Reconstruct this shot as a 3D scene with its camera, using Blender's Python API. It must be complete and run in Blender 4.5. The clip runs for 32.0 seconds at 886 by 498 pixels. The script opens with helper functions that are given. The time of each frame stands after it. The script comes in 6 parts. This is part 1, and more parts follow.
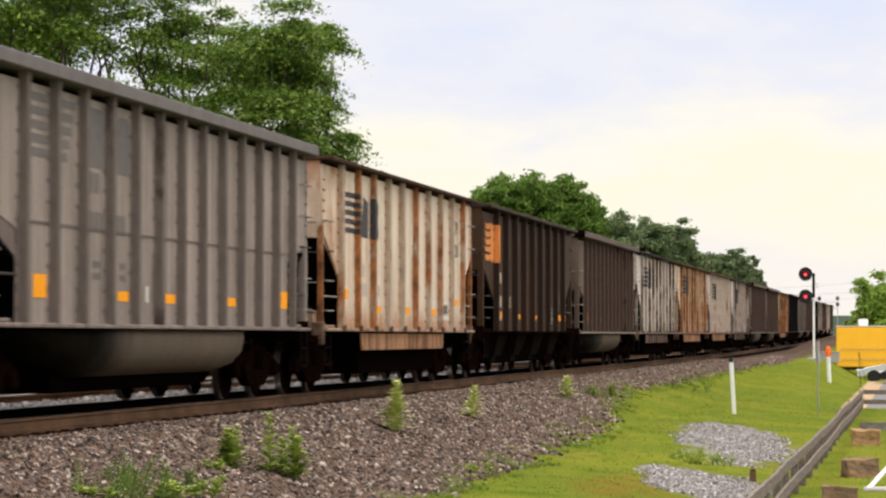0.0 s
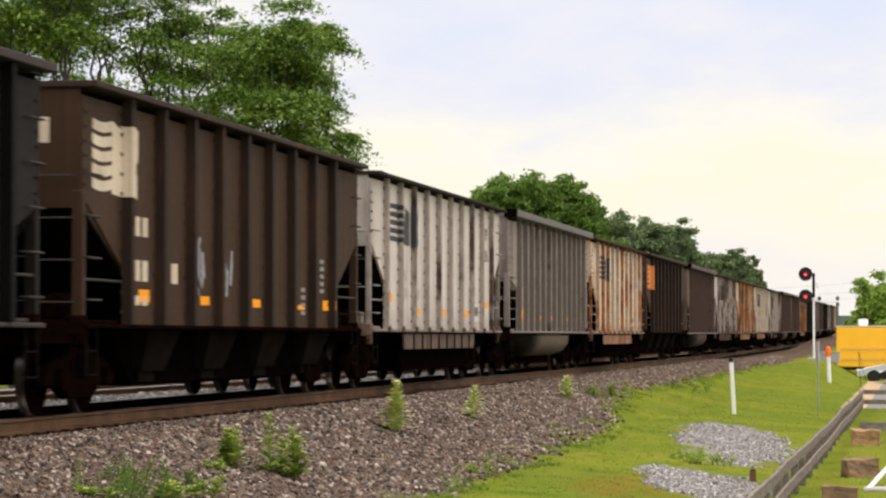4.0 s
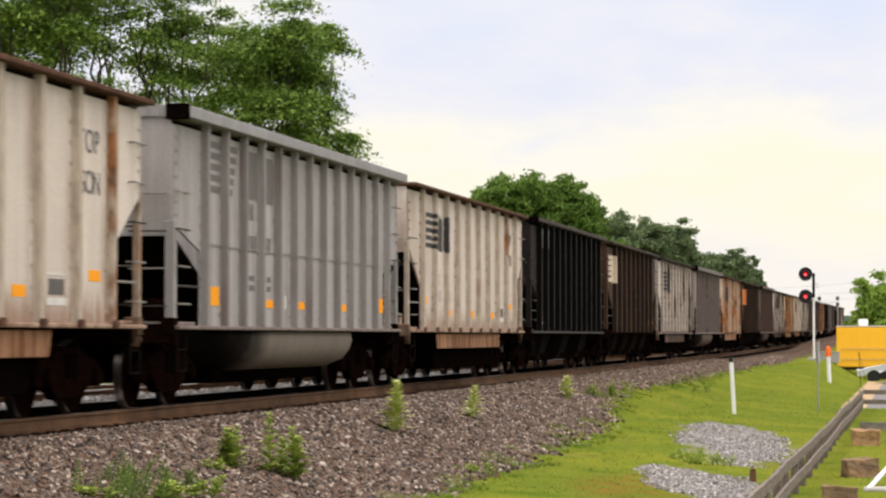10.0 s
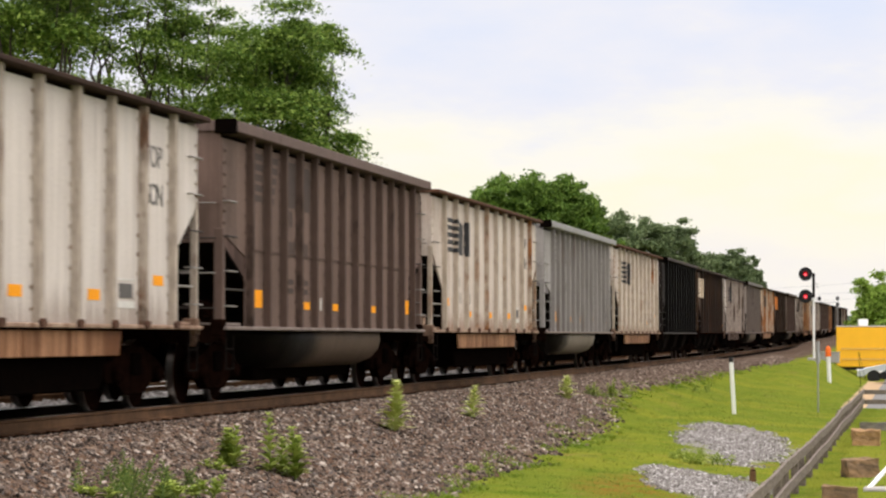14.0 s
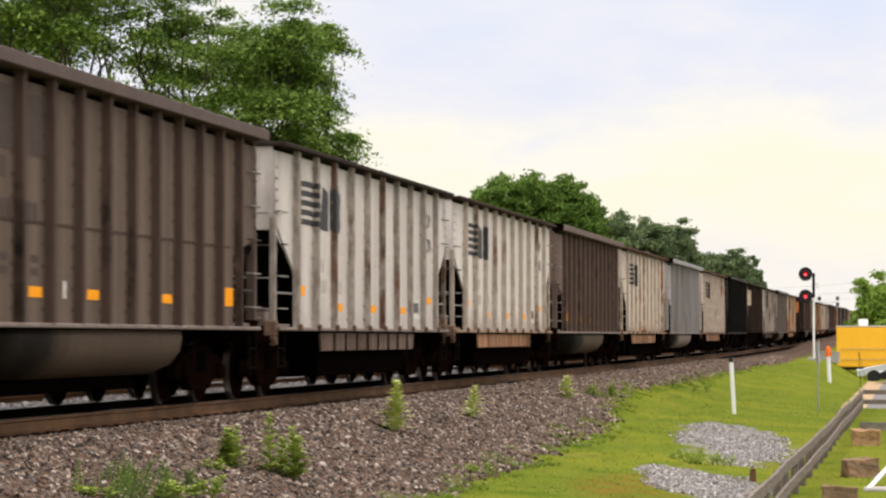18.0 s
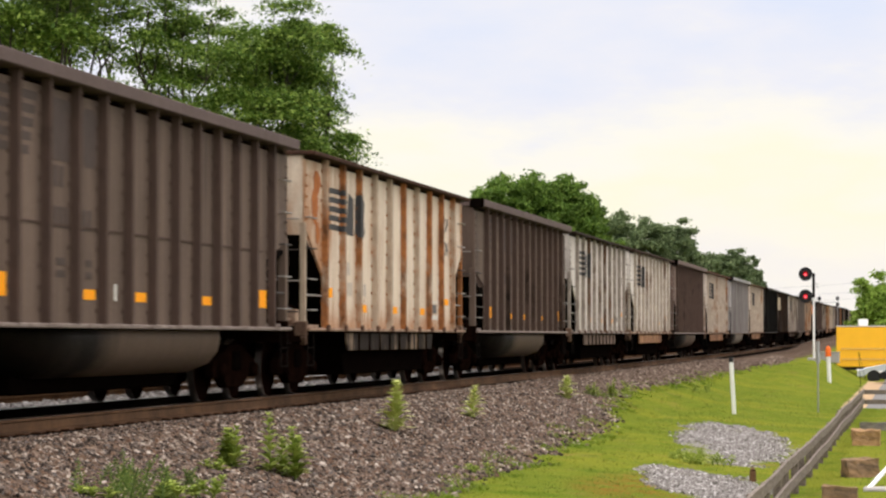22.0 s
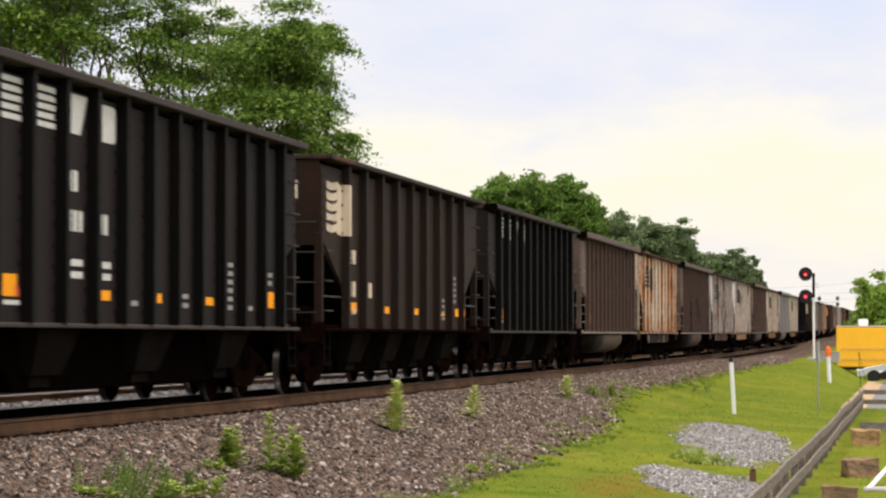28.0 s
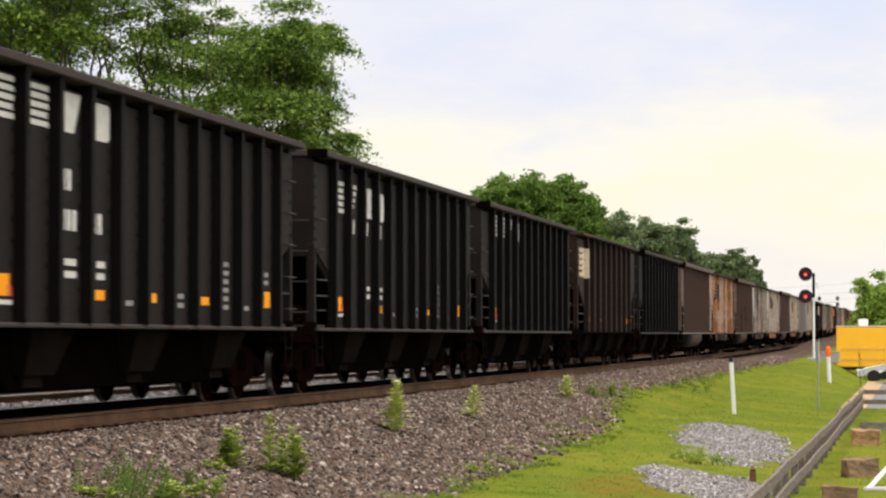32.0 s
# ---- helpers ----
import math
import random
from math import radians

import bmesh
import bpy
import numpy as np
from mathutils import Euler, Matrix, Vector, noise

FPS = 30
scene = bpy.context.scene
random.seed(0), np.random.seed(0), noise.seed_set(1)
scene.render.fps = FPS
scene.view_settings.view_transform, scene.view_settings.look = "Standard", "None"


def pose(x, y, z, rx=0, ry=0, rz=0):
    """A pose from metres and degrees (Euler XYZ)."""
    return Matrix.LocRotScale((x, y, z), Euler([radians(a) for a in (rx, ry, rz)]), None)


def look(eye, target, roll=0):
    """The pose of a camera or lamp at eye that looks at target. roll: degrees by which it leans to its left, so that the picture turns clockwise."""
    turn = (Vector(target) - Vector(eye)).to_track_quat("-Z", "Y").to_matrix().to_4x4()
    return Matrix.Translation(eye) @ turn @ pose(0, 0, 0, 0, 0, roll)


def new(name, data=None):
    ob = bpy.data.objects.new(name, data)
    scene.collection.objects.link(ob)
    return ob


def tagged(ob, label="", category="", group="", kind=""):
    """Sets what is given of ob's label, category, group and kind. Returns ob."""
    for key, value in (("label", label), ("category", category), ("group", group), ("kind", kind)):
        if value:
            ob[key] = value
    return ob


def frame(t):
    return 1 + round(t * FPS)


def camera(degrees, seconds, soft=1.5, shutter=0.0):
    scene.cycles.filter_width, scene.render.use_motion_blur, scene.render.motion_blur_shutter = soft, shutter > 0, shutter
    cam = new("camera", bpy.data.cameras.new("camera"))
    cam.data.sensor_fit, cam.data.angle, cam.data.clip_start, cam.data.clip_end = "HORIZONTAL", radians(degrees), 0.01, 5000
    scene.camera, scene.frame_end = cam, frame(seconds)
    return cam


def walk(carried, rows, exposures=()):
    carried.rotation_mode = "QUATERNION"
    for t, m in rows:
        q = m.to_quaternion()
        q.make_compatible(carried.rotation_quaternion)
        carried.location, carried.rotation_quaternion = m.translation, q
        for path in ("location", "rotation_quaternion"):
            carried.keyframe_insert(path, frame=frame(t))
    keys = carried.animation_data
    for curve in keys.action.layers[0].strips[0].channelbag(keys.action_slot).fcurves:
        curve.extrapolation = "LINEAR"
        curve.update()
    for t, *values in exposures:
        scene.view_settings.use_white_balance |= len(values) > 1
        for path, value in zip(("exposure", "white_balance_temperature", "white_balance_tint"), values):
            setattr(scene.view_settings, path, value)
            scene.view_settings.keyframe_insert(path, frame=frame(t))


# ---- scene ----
# ---------------------------------------------------------------- camera
EYE = Vector((0.0, -11.077, 0.928))
YAW, TILT = 0.18184, 0.034566
AIM = EYE + Vector((math.cos(YAW) * math.cos(TILT), math.sin(YAW) * math.cos(TILT), math.sin(TILT)))
cam = camera(19.4356, 32.0, soft=2.3, shutter=0.5)
walk(cam, [(0, look(EYE, AIM)), (32.0, look(EYE, AIM))])

# ---------------------------------------------------------------- light: bright overcast evening
scene.view_settings.exposure = 0.0
world = bpy.data.worlds.new("sky")
scene.world = world
world.use_nodes = True
wn, wl = world.node_tree.nodes, world.node_tree.links
wn.clear()
SUN_EL, SUN_AZ = radians(68), radians(238)      # azimuth from +x towards +y


def wnode(kind, **kw):
    n = wn.new(kind)
    for k, v in kw.items():
        n.inputs[k].default_value = v
    return n


w_out = wn.new("ShaderNodeOutputWorld")
w_bg = wnode("ShaderNodeBackground", Strength=1.04)
sky = wn.new("ShaderNodeTexSky")
sky.sky_type = "NISHITA"
sky.sun_disc = False
sky.sun_elevation, sky.sun_rotation = SUN_EL, math.pi / 2 - SUN_AZ
sky.air_density, sky.dust_density = 1.0, 2.0
w_co = wn.new("ShaderNodeTexCoord")
w_map = wn.new("ShaderNodeMapping")
w_map.inputs["Scale"].default_value = (1.0, 1.0, 3.2)
w_map.inputs["Location"].default_value = (0.35, 0.1, 0.2)
w_no = wnode("ShaderNodeTexNoise", Scale=9.0, Detail=6.0, Roughness=0.55)
w_sep = wn.new("ShaderNodeSeparateXYZ")


def wmath(op, a, b):
    n = wn.new("ShaderNodeMath")
    n.operation = op
    for s, v in zip(n.inputs, (a, b)):
        if isinstance(v, (int, float)):
            s.default_value = v
        else:
            wl.new(v, s)
    return n.outputs[0]


wl.new(w_co.outputs["Generated"], w_map.inputs[0])
wl.new(w_map.outputs[0], w_no.inputs["Vector"])
wl.new(w_co.outputs["Generated"], w_sep.inputs[0])
up = w_sep.outputs[2]
# cloud layers: warm and creamy low down, white above, then blue-grey; their edges are uneven
lift = wmath("ADD", up, wmath("MULTIPLY", wmath("SUBTRACT", w_no.outputs[0], 0.5), 0.16))
w_el = wn.new("ShaderNodeValToRGB")
e = w_el.color_ramp.elements
stops = ((0.0, (0.95, 0.90, 0.86)), (0.022, (1.0, 0.945, 0.83)), (0.05, (1.0, 0.955, 0.76)), (0.08, (1.0, 0.955, 0.86)), (0.105, (0.86, 0.86, 0.93)), (0.14, (0.76, 0.81, 0.96)), (0.30, (1.0, 0.945, 0.92)))
while len(e) < len(stops):
    e.new(0.5)
for el_, (p_, c_) in zip(e, stops):
    el_.position, el_.color = p_, (*c_, 1)
wl.new(lift, w_el.inputs[0])
# an overcast sky grows brighter towards the zenith
gain = wmath("ADD", 1.0, wmath("MULTIPLY", wmath("MAXIMUM", wmath("SUBTRACT", up, 0.14), 0.0), 2.1))
w_sca = wn.new("ShaderNodeVectorMath")
w_sca.operation = "SCALE"
wl.new(w_el.outputs[0], w_sca.inputs[0])
wl.new(gain, w_sca.inputs["Scale"])
w_dim = wn.new("ShaderNodeVectorMath")
w_dim.operation = "SCALE"
wl.new(sky.outputs[0], w_dim.inputs[0])
w_dim.inputs["Scale"].default_value = 0.10
w_mix = wn.new("ShaderNodeMixRGB")
w_mix.inputs[0].default_value = 0.96               # cloud cover
wl.new(w_dim.outputs[0], w_mix.inputs[1])
wl.new(w_sca.outputs[0], w_mix.inputs[2])
wl.new(w_mix.outputs[0], w_bg.inputs[0])
wl.new(w_bg.outputs[0], w_out.inputs[0])
sun = new("sun", bpy.data.lights.new("sun", "SUN"))
sun.data.energy, sun.data.angle, sun.data.color = 1.0, radians(14), (1.0, 0.92, 0.84)
sun.matrix_world = look((math.cos(SUN_AZ) * math.cos(SUN_EL) * 50, math.sin(SUN_AZ) * math.cos(SUN_EL) * 50, math.sin(SUN_EL) * 50), (0, 0, 0))


# ---------------------------------------------------------------- materials
class Mat:
    """A small wrapper to write node materials briefly."""

    def __init__(self, name, rough=0.6, metal=0.0, coord="Object", spec=0.2):
        self.m = bpy.data.materials.new(name)
        self.m.use_nodes = True
        self.n, self.l = self.m.node_tree.nodes, self.m.node_tree.links
        self.b = self.n["Principled BSDF"]
        self.b.inputs["Roughness"].default_value, self.b.inputs["Metallic"].default_value = rough, metal
        self.b.inputs["Specular IOR Level"].default_value = spec
        self.co = self.n.new("ShaderNodeTexCoord").outputs[coord]
        self.ob = self.n.new("ShaderNodeObjectInfo")

    def put(self, sock, v):
        if isinstance(v, bpy.types.NodeSocket):
            self.l.new(v, sock)
        elif isinstance(v, (int, float)):
            sock.default_value = v
        else:
            sock.default_value = (*v, 1) if len(v) == 3 and len(sock.default_value) == 4 else v

    def noise(self, scale, detail=4.0, rough=0.55, stretch=None, shift=False, kind="ShaderNodeTexNoise"):
        vec = self.co
        if stretch or shift:
            mp = self.n.new("ShaderNodeMapping")
            self.l.new(vec, mp.inputs[0])
            mp.inputs["Scale"].default_value = stretch or (1, 1, 1)
            if shift:
                mu = self.n.new("ShaderNodeMath")
                mu.operation = "MULTIPLY"
                self.l.new(self.ob.outputs["Random"], mu.inputs[0])
                mu.inputs[1].default_value = 37.0
                self.l.new(mu.outputs[0], mp.inputs["Location"])
            vec = mp.outputs[0]
        t = self.n.new(kind)
        self.l.new(vec, t.inputs["Vector"])
        t.inputs["Scale"].default_value = scale
        if kind == "ShaderNodeTexNoise":
            t.inputs["Detail"].default_value, t.inputs["Roughness"].default_value = detail, rough
            return t.outputs[0]
        return t.outputs["Distance"]

    def ramp(self, fac, stops):
        r = self.n.new("ShaderNodeValToRGB")
        self.l.new(fac, r.inputs[0])
        el = r.color_ramp.elements
        while len(el) < len(stops):
            el.new(0.5)
        for e_, (p, c) in zip(el, stops):
            e_.position = p
            e_.color = (*c, 1) if not isinstance(c, (int, float)) else (c, c, c, 1)
        return r.outputs[0]

    def mix(self, fac, a, b, mode="MIX"):
        x = self.n.new("ShaderNodeMixRGB")
        x.blend_type = mode
        self.put(x.inputs[0], fac)
        self.put(x.inputs[1], a)
        self.put(x.inputs[2], b)
        return x.outputs[0]

    def math(self, op, a, b=0.0):
        x = self.n.new("ShaderNodeMath")
        x.operation = op
        self.put(x.inputs[0], a)
        self.put(x.inputs[1], b)
        return x.outputs[0]

    def color(self, v):
        self.put(self.b.inputs["Base Color"], v)
        return self

    def rough(self, v):
        self.put(self.b.inputs["Roughness"], v)
        return self

    def bump(self, h, strength=0.3, dist=0.02):
        x = self.n.new("ShaderNodeBump")
        x.inputs["Strength"].default_value, x.inputs["Distance"].default_value = strength, dist
        self.l.new(h, x.inputs["Height"])
        self.l.new(x.outputs[0], self.b.inputs["Normal"])
        return self


def paint(name, col, rust=0.2, dirt=0.3, rust_col=(0.20, 0.075, 0.025), dirt_col=(0.05, 0.036, 0.028), thresh=0.6, runs=None, foot=0.0, tail=0.0, tail_at=-5.5):
    """Weathered car paint: dirt film, vertical run-off streaks, rust blotches; runs = (first rib, pitch, strength): stains that run down beside the ribs."""
    m = Mat(name, 0.7, spec=0.08)
    big = m.noise(0.55, 5, 0.6, (1, 1, 0.8), True)
    run = m.noise(1.0, 6, 0.68, (4.5, 4.5, 0.14), True)
    thin = m.noise(1.0, 4, 0.6, (16, 16, 0.35), True)
    fine = m.noise(26, 4, 0.6, None, True)
    c = m.mix(m.ramp(fine, [(0.35, 0.0), (0.8, 0.2)]), col, dirt_col)
    c = m.mix(m.math("MULTIPLY", m.ramp(run, [(0.42, 0.0), (0.7, 1.0)]), dirt), c, dirt_col)
    c = m.mix(m.math("MULTIPLY", m.ramp(thin, [(0.5, 0.0), (0.72, 1.0)]), dirt * 0.55), c, dirt_col)
    c = m.mix(m.math("MULTIPLY", m.ramp(big, [(0.4, 0.0), (0.8, 1.0)]), dirt * 0.8), c, dirt_col)
    c = m.mix(m.math("MULTIPLY", m.ramp(m.noise(0.9, 5, 0.6, (1, 1, 0.5), True), [(0.5, 0.0), (0.75, 1.0)]), 0.22), c, tuple(min(0.9, x * 1.55) for x in col))
    mask = m.math("ADD", m.math("MULTIPLY", run, 0.55), m.math("MULTIPLY", big, 0.45))
    k = m.ramp(mask, [(max(0.0, thresh - rust * 0.25), 0.0), (max(0.02, thresh - rust * 0.25) + 0.10, min(1.0, 0.35 + rust))])
    rc = m.mix(m.noise(14, 5, 0.65, None, True), rust_col, tuple(x * 0.42 for x in rust_col))
    if runs:
        r0, pitch, power = runs
        sx = m.n.new("ShaderNodeSeparateXYZ")
        m.l.new(m.co, sx.inputs[0])
        fr = m.math("FRACT", m.math("ADD", m.math("DIVIDE", m.math("SUBTRACT", sx.outputs[0], r0), pitch), 50.5))
        dist = m.math("MULTIPLY", m.math("ABSOLUTE", m.math("SUBTRACT", fr, 0.5)), pitch)
        near_ = m.ramp(m.math("ADD", dist, m.math("MULTIPLY", m.math("SUBTRACT", thin, 0.5), 0.35)), [(0.10, 1.0), (0.48, 0.0)])
        patch = m.ramp(m.noise(0.9, 4, 0.6, (1.1, 1.1, 0.5), True), [(0.40, 0.0), (0.60, 1.0)])
        k = m.math("MAXIMUM", k, m.math("MULTIPLY", m.math("MULTIPLY", near_, patch), power))
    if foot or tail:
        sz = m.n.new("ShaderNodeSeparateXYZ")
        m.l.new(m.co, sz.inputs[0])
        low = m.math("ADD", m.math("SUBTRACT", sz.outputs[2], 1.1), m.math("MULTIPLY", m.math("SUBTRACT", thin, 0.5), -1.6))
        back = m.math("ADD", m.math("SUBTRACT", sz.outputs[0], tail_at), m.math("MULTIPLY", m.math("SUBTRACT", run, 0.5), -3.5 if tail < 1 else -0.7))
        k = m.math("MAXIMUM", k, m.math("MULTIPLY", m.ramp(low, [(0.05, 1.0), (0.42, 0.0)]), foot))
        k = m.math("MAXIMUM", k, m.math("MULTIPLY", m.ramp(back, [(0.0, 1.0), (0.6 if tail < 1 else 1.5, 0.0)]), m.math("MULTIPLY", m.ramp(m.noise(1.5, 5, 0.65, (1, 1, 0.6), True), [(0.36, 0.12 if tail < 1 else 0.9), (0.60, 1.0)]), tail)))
    c = m.mix(k, c, rc)
    m.color(c).rough(m.ramp(fine, [(0.2, 0.55), (0.9, 0.85)])).bump(m.noise(5, 4, 0.6, None, True), 0.12, 0.03)
    return m.m


def plain(name, col, rough=0.6, metal=0.0, var=0.25, scale=9.0, bump=0.1):
    m = Mat(name, rough, metal, spec=0.0 if max(col) < 0.03 and rough > 0.6 else 0.25)
    n = m.noise(scale, 5, 0.6, None, True)
    m.color(m.mix(m.ramp(n, [(0.3, 0.0), (0.75, 1.0)]), col, tuple(x * (1 - var) for x in col)))
    m.bump(m.noise(scale * 4, 3), bump, 0.01)
    return m.m


def rusty(name, a=(0.16, 0.07, 0.035), b=(0.05, 0.03, 0.02), rough=0.85, scale=6.0):
    m = Mat(name, rough, spec=0.06 if max(a) > 0.03 else 0.0)
    n = m.noise(scale, 6, 0.65, None, True)
    m.color(m.mix(m.ramp(n, [(0.3, 0.0), (0.7, 1.0)]), a, b)).bump(m.noise(30, 4), 0.2, 0.01)
    return m.m


def ribpaint(name, col, rust_col, amount, soot_shade=0.5):
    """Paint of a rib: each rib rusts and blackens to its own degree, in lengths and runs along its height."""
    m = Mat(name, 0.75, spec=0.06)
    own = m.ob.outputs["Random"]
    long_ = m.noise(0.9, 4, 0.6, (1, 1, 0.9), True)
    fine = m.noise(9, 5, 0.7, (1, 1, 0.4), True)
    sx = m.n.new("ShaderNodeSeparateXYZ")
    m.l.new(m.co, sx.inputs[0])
    c = m.mix(m.math("MULTIPLY", m.ramp(fine, [(0.35, 0.0), (0.75, 1.0)]), soot_shade), col, (0.030, 0.022, 0.018))
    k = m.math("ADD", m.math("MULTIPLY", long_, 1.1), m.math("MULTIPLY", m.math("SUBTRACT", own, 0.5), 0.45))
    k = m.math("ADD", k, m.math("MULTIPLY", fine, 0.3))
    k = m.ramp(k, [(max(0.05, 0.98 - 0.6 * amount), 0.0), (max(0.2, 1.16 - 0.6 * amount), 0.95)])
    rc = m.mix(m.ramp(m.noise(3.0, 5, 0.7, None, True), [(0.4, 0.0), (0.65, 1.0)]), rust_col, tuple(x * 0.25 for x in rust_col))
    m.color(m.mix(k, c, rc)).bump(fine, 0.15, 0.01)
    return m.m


# running-gear grime, kept near black so the shade beneath the cars sits in the colour
M_UNDER = rusty("grimy_near_black_steel", (0.0045, 0.0028, 0.0022), (0.0018, 0.0013, 0.0012))
M_BROWNFRAME = rusty("brown_grime_near_black", (0.013, 0.0055, 0.0036), (0.0018, 0.0012, 0.0010))
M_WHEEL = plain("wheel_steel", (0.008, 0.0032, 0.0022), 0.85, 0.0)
M_TREAD = plain("polished_tread", (0.30, 0.28, 0.26), 0.3, 1.0)
M_RUST = rusty("brown_rust", (0.125, 0.062, 0.040), (0.055, 0.032, 0.024))
# interior colour holds the black shade behind the open car ends
M_INSIDE = rusty("shade_dark_interior_steel", (0.007, 0.006, 0.005), (0.004, 0.003, 0.003))
M_ORANGE = plain("orange_reflector", (0.95, 0.36, 0.004), 0.8, 0, 0.12)
M_YELLOWDEC = plain("white_decal", (0.68, 0.66, 0.62), 0.55, 0, 0.25)
M_FAINTDEC = plain("worn_off_decal", (0.47, 0.415, 0.365), 0.8, 0, 0.3)
M_DULLDEC = plain("dulled_white_decal", (0.30, 0.29, 0.27), 0.8, 0, 0.3)
M_CREAM = paint("cream_decal", (0.70, 0.58, 0.44), 0.1, 0.3)
M_ORANGEDEC = paint("orange_decal", (0.72, 0.26, 0.07), 0.1, 0.25)
M_BLACKDEC = plain("faded_black_decal", (0.035, 0.033, 0.035), 0.6, 0, 0.3)
M_GREYDEC = plain("ghost_grey_decal", (0.145, 0.130, 0.122), 0.7, 0, 0.3)
M_WORNBLACK = plain("worn_black_decal", (0.13, 0.12, 0.115), 0.7, 0, 0.4)
M_POSTRUST = rusty("rusty_post_paint", (0.24, 0.155, 0.11), (0.045, 0.024, 0.016), 0.85, 3.0)
M_TAUPEDEC = plain("ghost_taupe_decal", (0.064, 0.043, 0.036), 0.7, 0, 0.3)
M_RED = plain("red_decal", (0.55, 0.06, 0.05), 0.5)
M_SCRAWL = plain("faded_scrawl", (0.36, 0.36, 0.38), 0.8, 0, 0.3)
M_RUSTPATCH = rusty("bright_rust_patch", (0.42, 0.15, 0.05), (0.26, 0.09, 0.035))
M_RUNG = plain("worn_grab_iron", (0.040, 0.032, 0.028), 0.7, 0.0)
M_RUNGW = plain("bright_grab_iron", (0.24, 0.22, 0.20), 0.5, 0.2)
M_STEP = plain("sooty_step_steel", (0.012, 0.010, 0.009), 0.85)


# ---------------------------------------------------------------- mesh helpers
def box(bm, x0, x1, y0, y1, z0, z1, m=None):
    vs = [bm.verts.new(v) for v in ((x0, y0, z0), (x1, y0, z0), (x1, y1, z0), (x0, y1, z0), (x0, y0, z1), (x1, y0, z1), (x1, y1, z1), (x0, y1, z1))]
    if m:
        for v in vs:
            v.co = m @ v.co
    for f in ((3, 2, 1, 0), (4, 5, 6, 7), (0, 1, 5, 4), (1, 2, 6, 5), (2, 3, 7, 6), (3, 0, 4, 7)):
        bm.faces.new([vs[i] for i in f])


def prism(bm, pts, y0, y1):
    """A polygon in x and z, drawn out along y."""
    a = [bm.verts.new((x, y0, z)) for x, z in pts]
    b = [bm.verts.new((x, y1, z)) for x, z in pts]
    bm.faces.new(a)
    bm.faces.new(b[::-1])
    for i in range(len(pts)):
        j = (i + 1) % len(pts)
        bm.faces.new((a[j], a[i], b[i], b[j]))


def prism_x(bm, pts, x0, x1):
    """A polygon in y and z, drawn out along x."""
    a = [bm.verts.new((x0, y, z)) for y, z in pts]
    b = [bm.verts.new((x1, y, z)) for y, z in pts]
    bm.faces.new(a)
    bm.faces.new(b[::-1])
    for i in range(len(pts)):
        j = (i + 1) % len(pts)
        bm.faces.new((a[j], a[i], b[i], b[j]))


def rod(bm, p, q, r, n=8, r2=None):
    p, q = Vector(p), Vector(q)
    m = (q - p).to_track_quat("Z", "Y").to_matrix()
    r2 = r if r2 is None else r2
    a = [bm.verts.new(p + m @ Vector((math.cos(6.2832 * i / n) * r, math.sin(6.2832 * i / n) * r, 0))) for i in range(n)]
    b = [bm.verts.new(q + m @ Vector((math.cos(6.2832 * i / n) * r2, math.sin(6.2832 * i / n) * r2, 0))) for i in range(n)]
    for i in range(n):
        j = (i + 1) % n
        bm.faces.new((a[i], a[j], b[j], b[i]))
    bm.faces.new(a[::-1])
    bm.faces.new(b)


def lathe(bm, prof, n=20):
    """A profile of (radius, along) turned round the y axis."""
    rings = [[bm.verts.new((math.cos(6.2832 * i / n) * r, y, math.sin(6.2832 * i / n) * r)) for i in range(n)] for r, y in prof]
    for a, b in zip(rings, rings[1:]):
        for i in range(n):
            j = (i + 1) % n
            bm.faces.new((a[i], a[j], b[j], b[i]))
    bm.faces.new(rings[0][::-1])
    bm.faces.new(rings[-1])


def to_mesh(bm, name, bevel=0.0, smooth=False):
    if bevel:
        bmesh.ops.bevel(bm, geom=list(bm.edges), offset=bevel, segments=1, affect="EDGES", clamp_overlap=True)
    bmesh.ops.recalc_face_normals(bm, faces=bm.faces)
    me = bpy.data.meshes.new(name)
    bm.to_mesh(me)
    bm.free()
    me.materials.append(None)
    if smooth:
        me.shade_smooth()
    return me


def put(name, me, material, parent=None, label="", at=None):
    """One mesh object, whose data may be shared; its material hangs on the object."""
    ob = new(name, me)
    ob.material_slots[0].link = "OBJECT"
    ob.material_slots[0].material = material
    if parent:
        ob.parent = parent
    if at is not None:
        ob.matrix_basis = at if isinstance(at, Matrix) else Matrix.Translation(at)
    if label:
        ob["label"] = label
    return ob


def part(name, bm, material, parent, label="", bevel=0.0, smooth=False, at=None):
    return put(name, to_mesh(bm, name, bevel, smooth), material, parent, label, at)


LIB = {}


def lib(key, build, bevel=0.0, smooth=False):
    """A mesh of the library, built when first asked for."""
    if key not in LIB:
        bm = bmesh.new()
        build(bm)
        LIB[key] = to_mesh(bm, key[0] if isinstance(key, tuple) else key, bevel, smooth)
    return LIB[key]


def smooth01(a):
    a = min(1.0, max(0.0, a))
    return a * a * (3 - 2 * a)


# ---------------------------------------------------------------- the lie of the land
def track(x):
    """Offset and rise of the track centre at x."""
    w = max(0.0, (x - 30) / 100)
    w = min(w, 4.0)
    return 0.0385 * w ** 3, 0.12 * w * w


def edge_of_grass(x):
    """Where the ballast ends and the grass begins on the near side."""
    if x < 52:
        return -4.95 + 0.026 * (x - 31)
    return -4.404 + 1.454 * smooth01((x - 52) / 18) - 0.2 * smooth01((x - 72) / 15) - 2.2 * smooth01((x - 96) / 32)


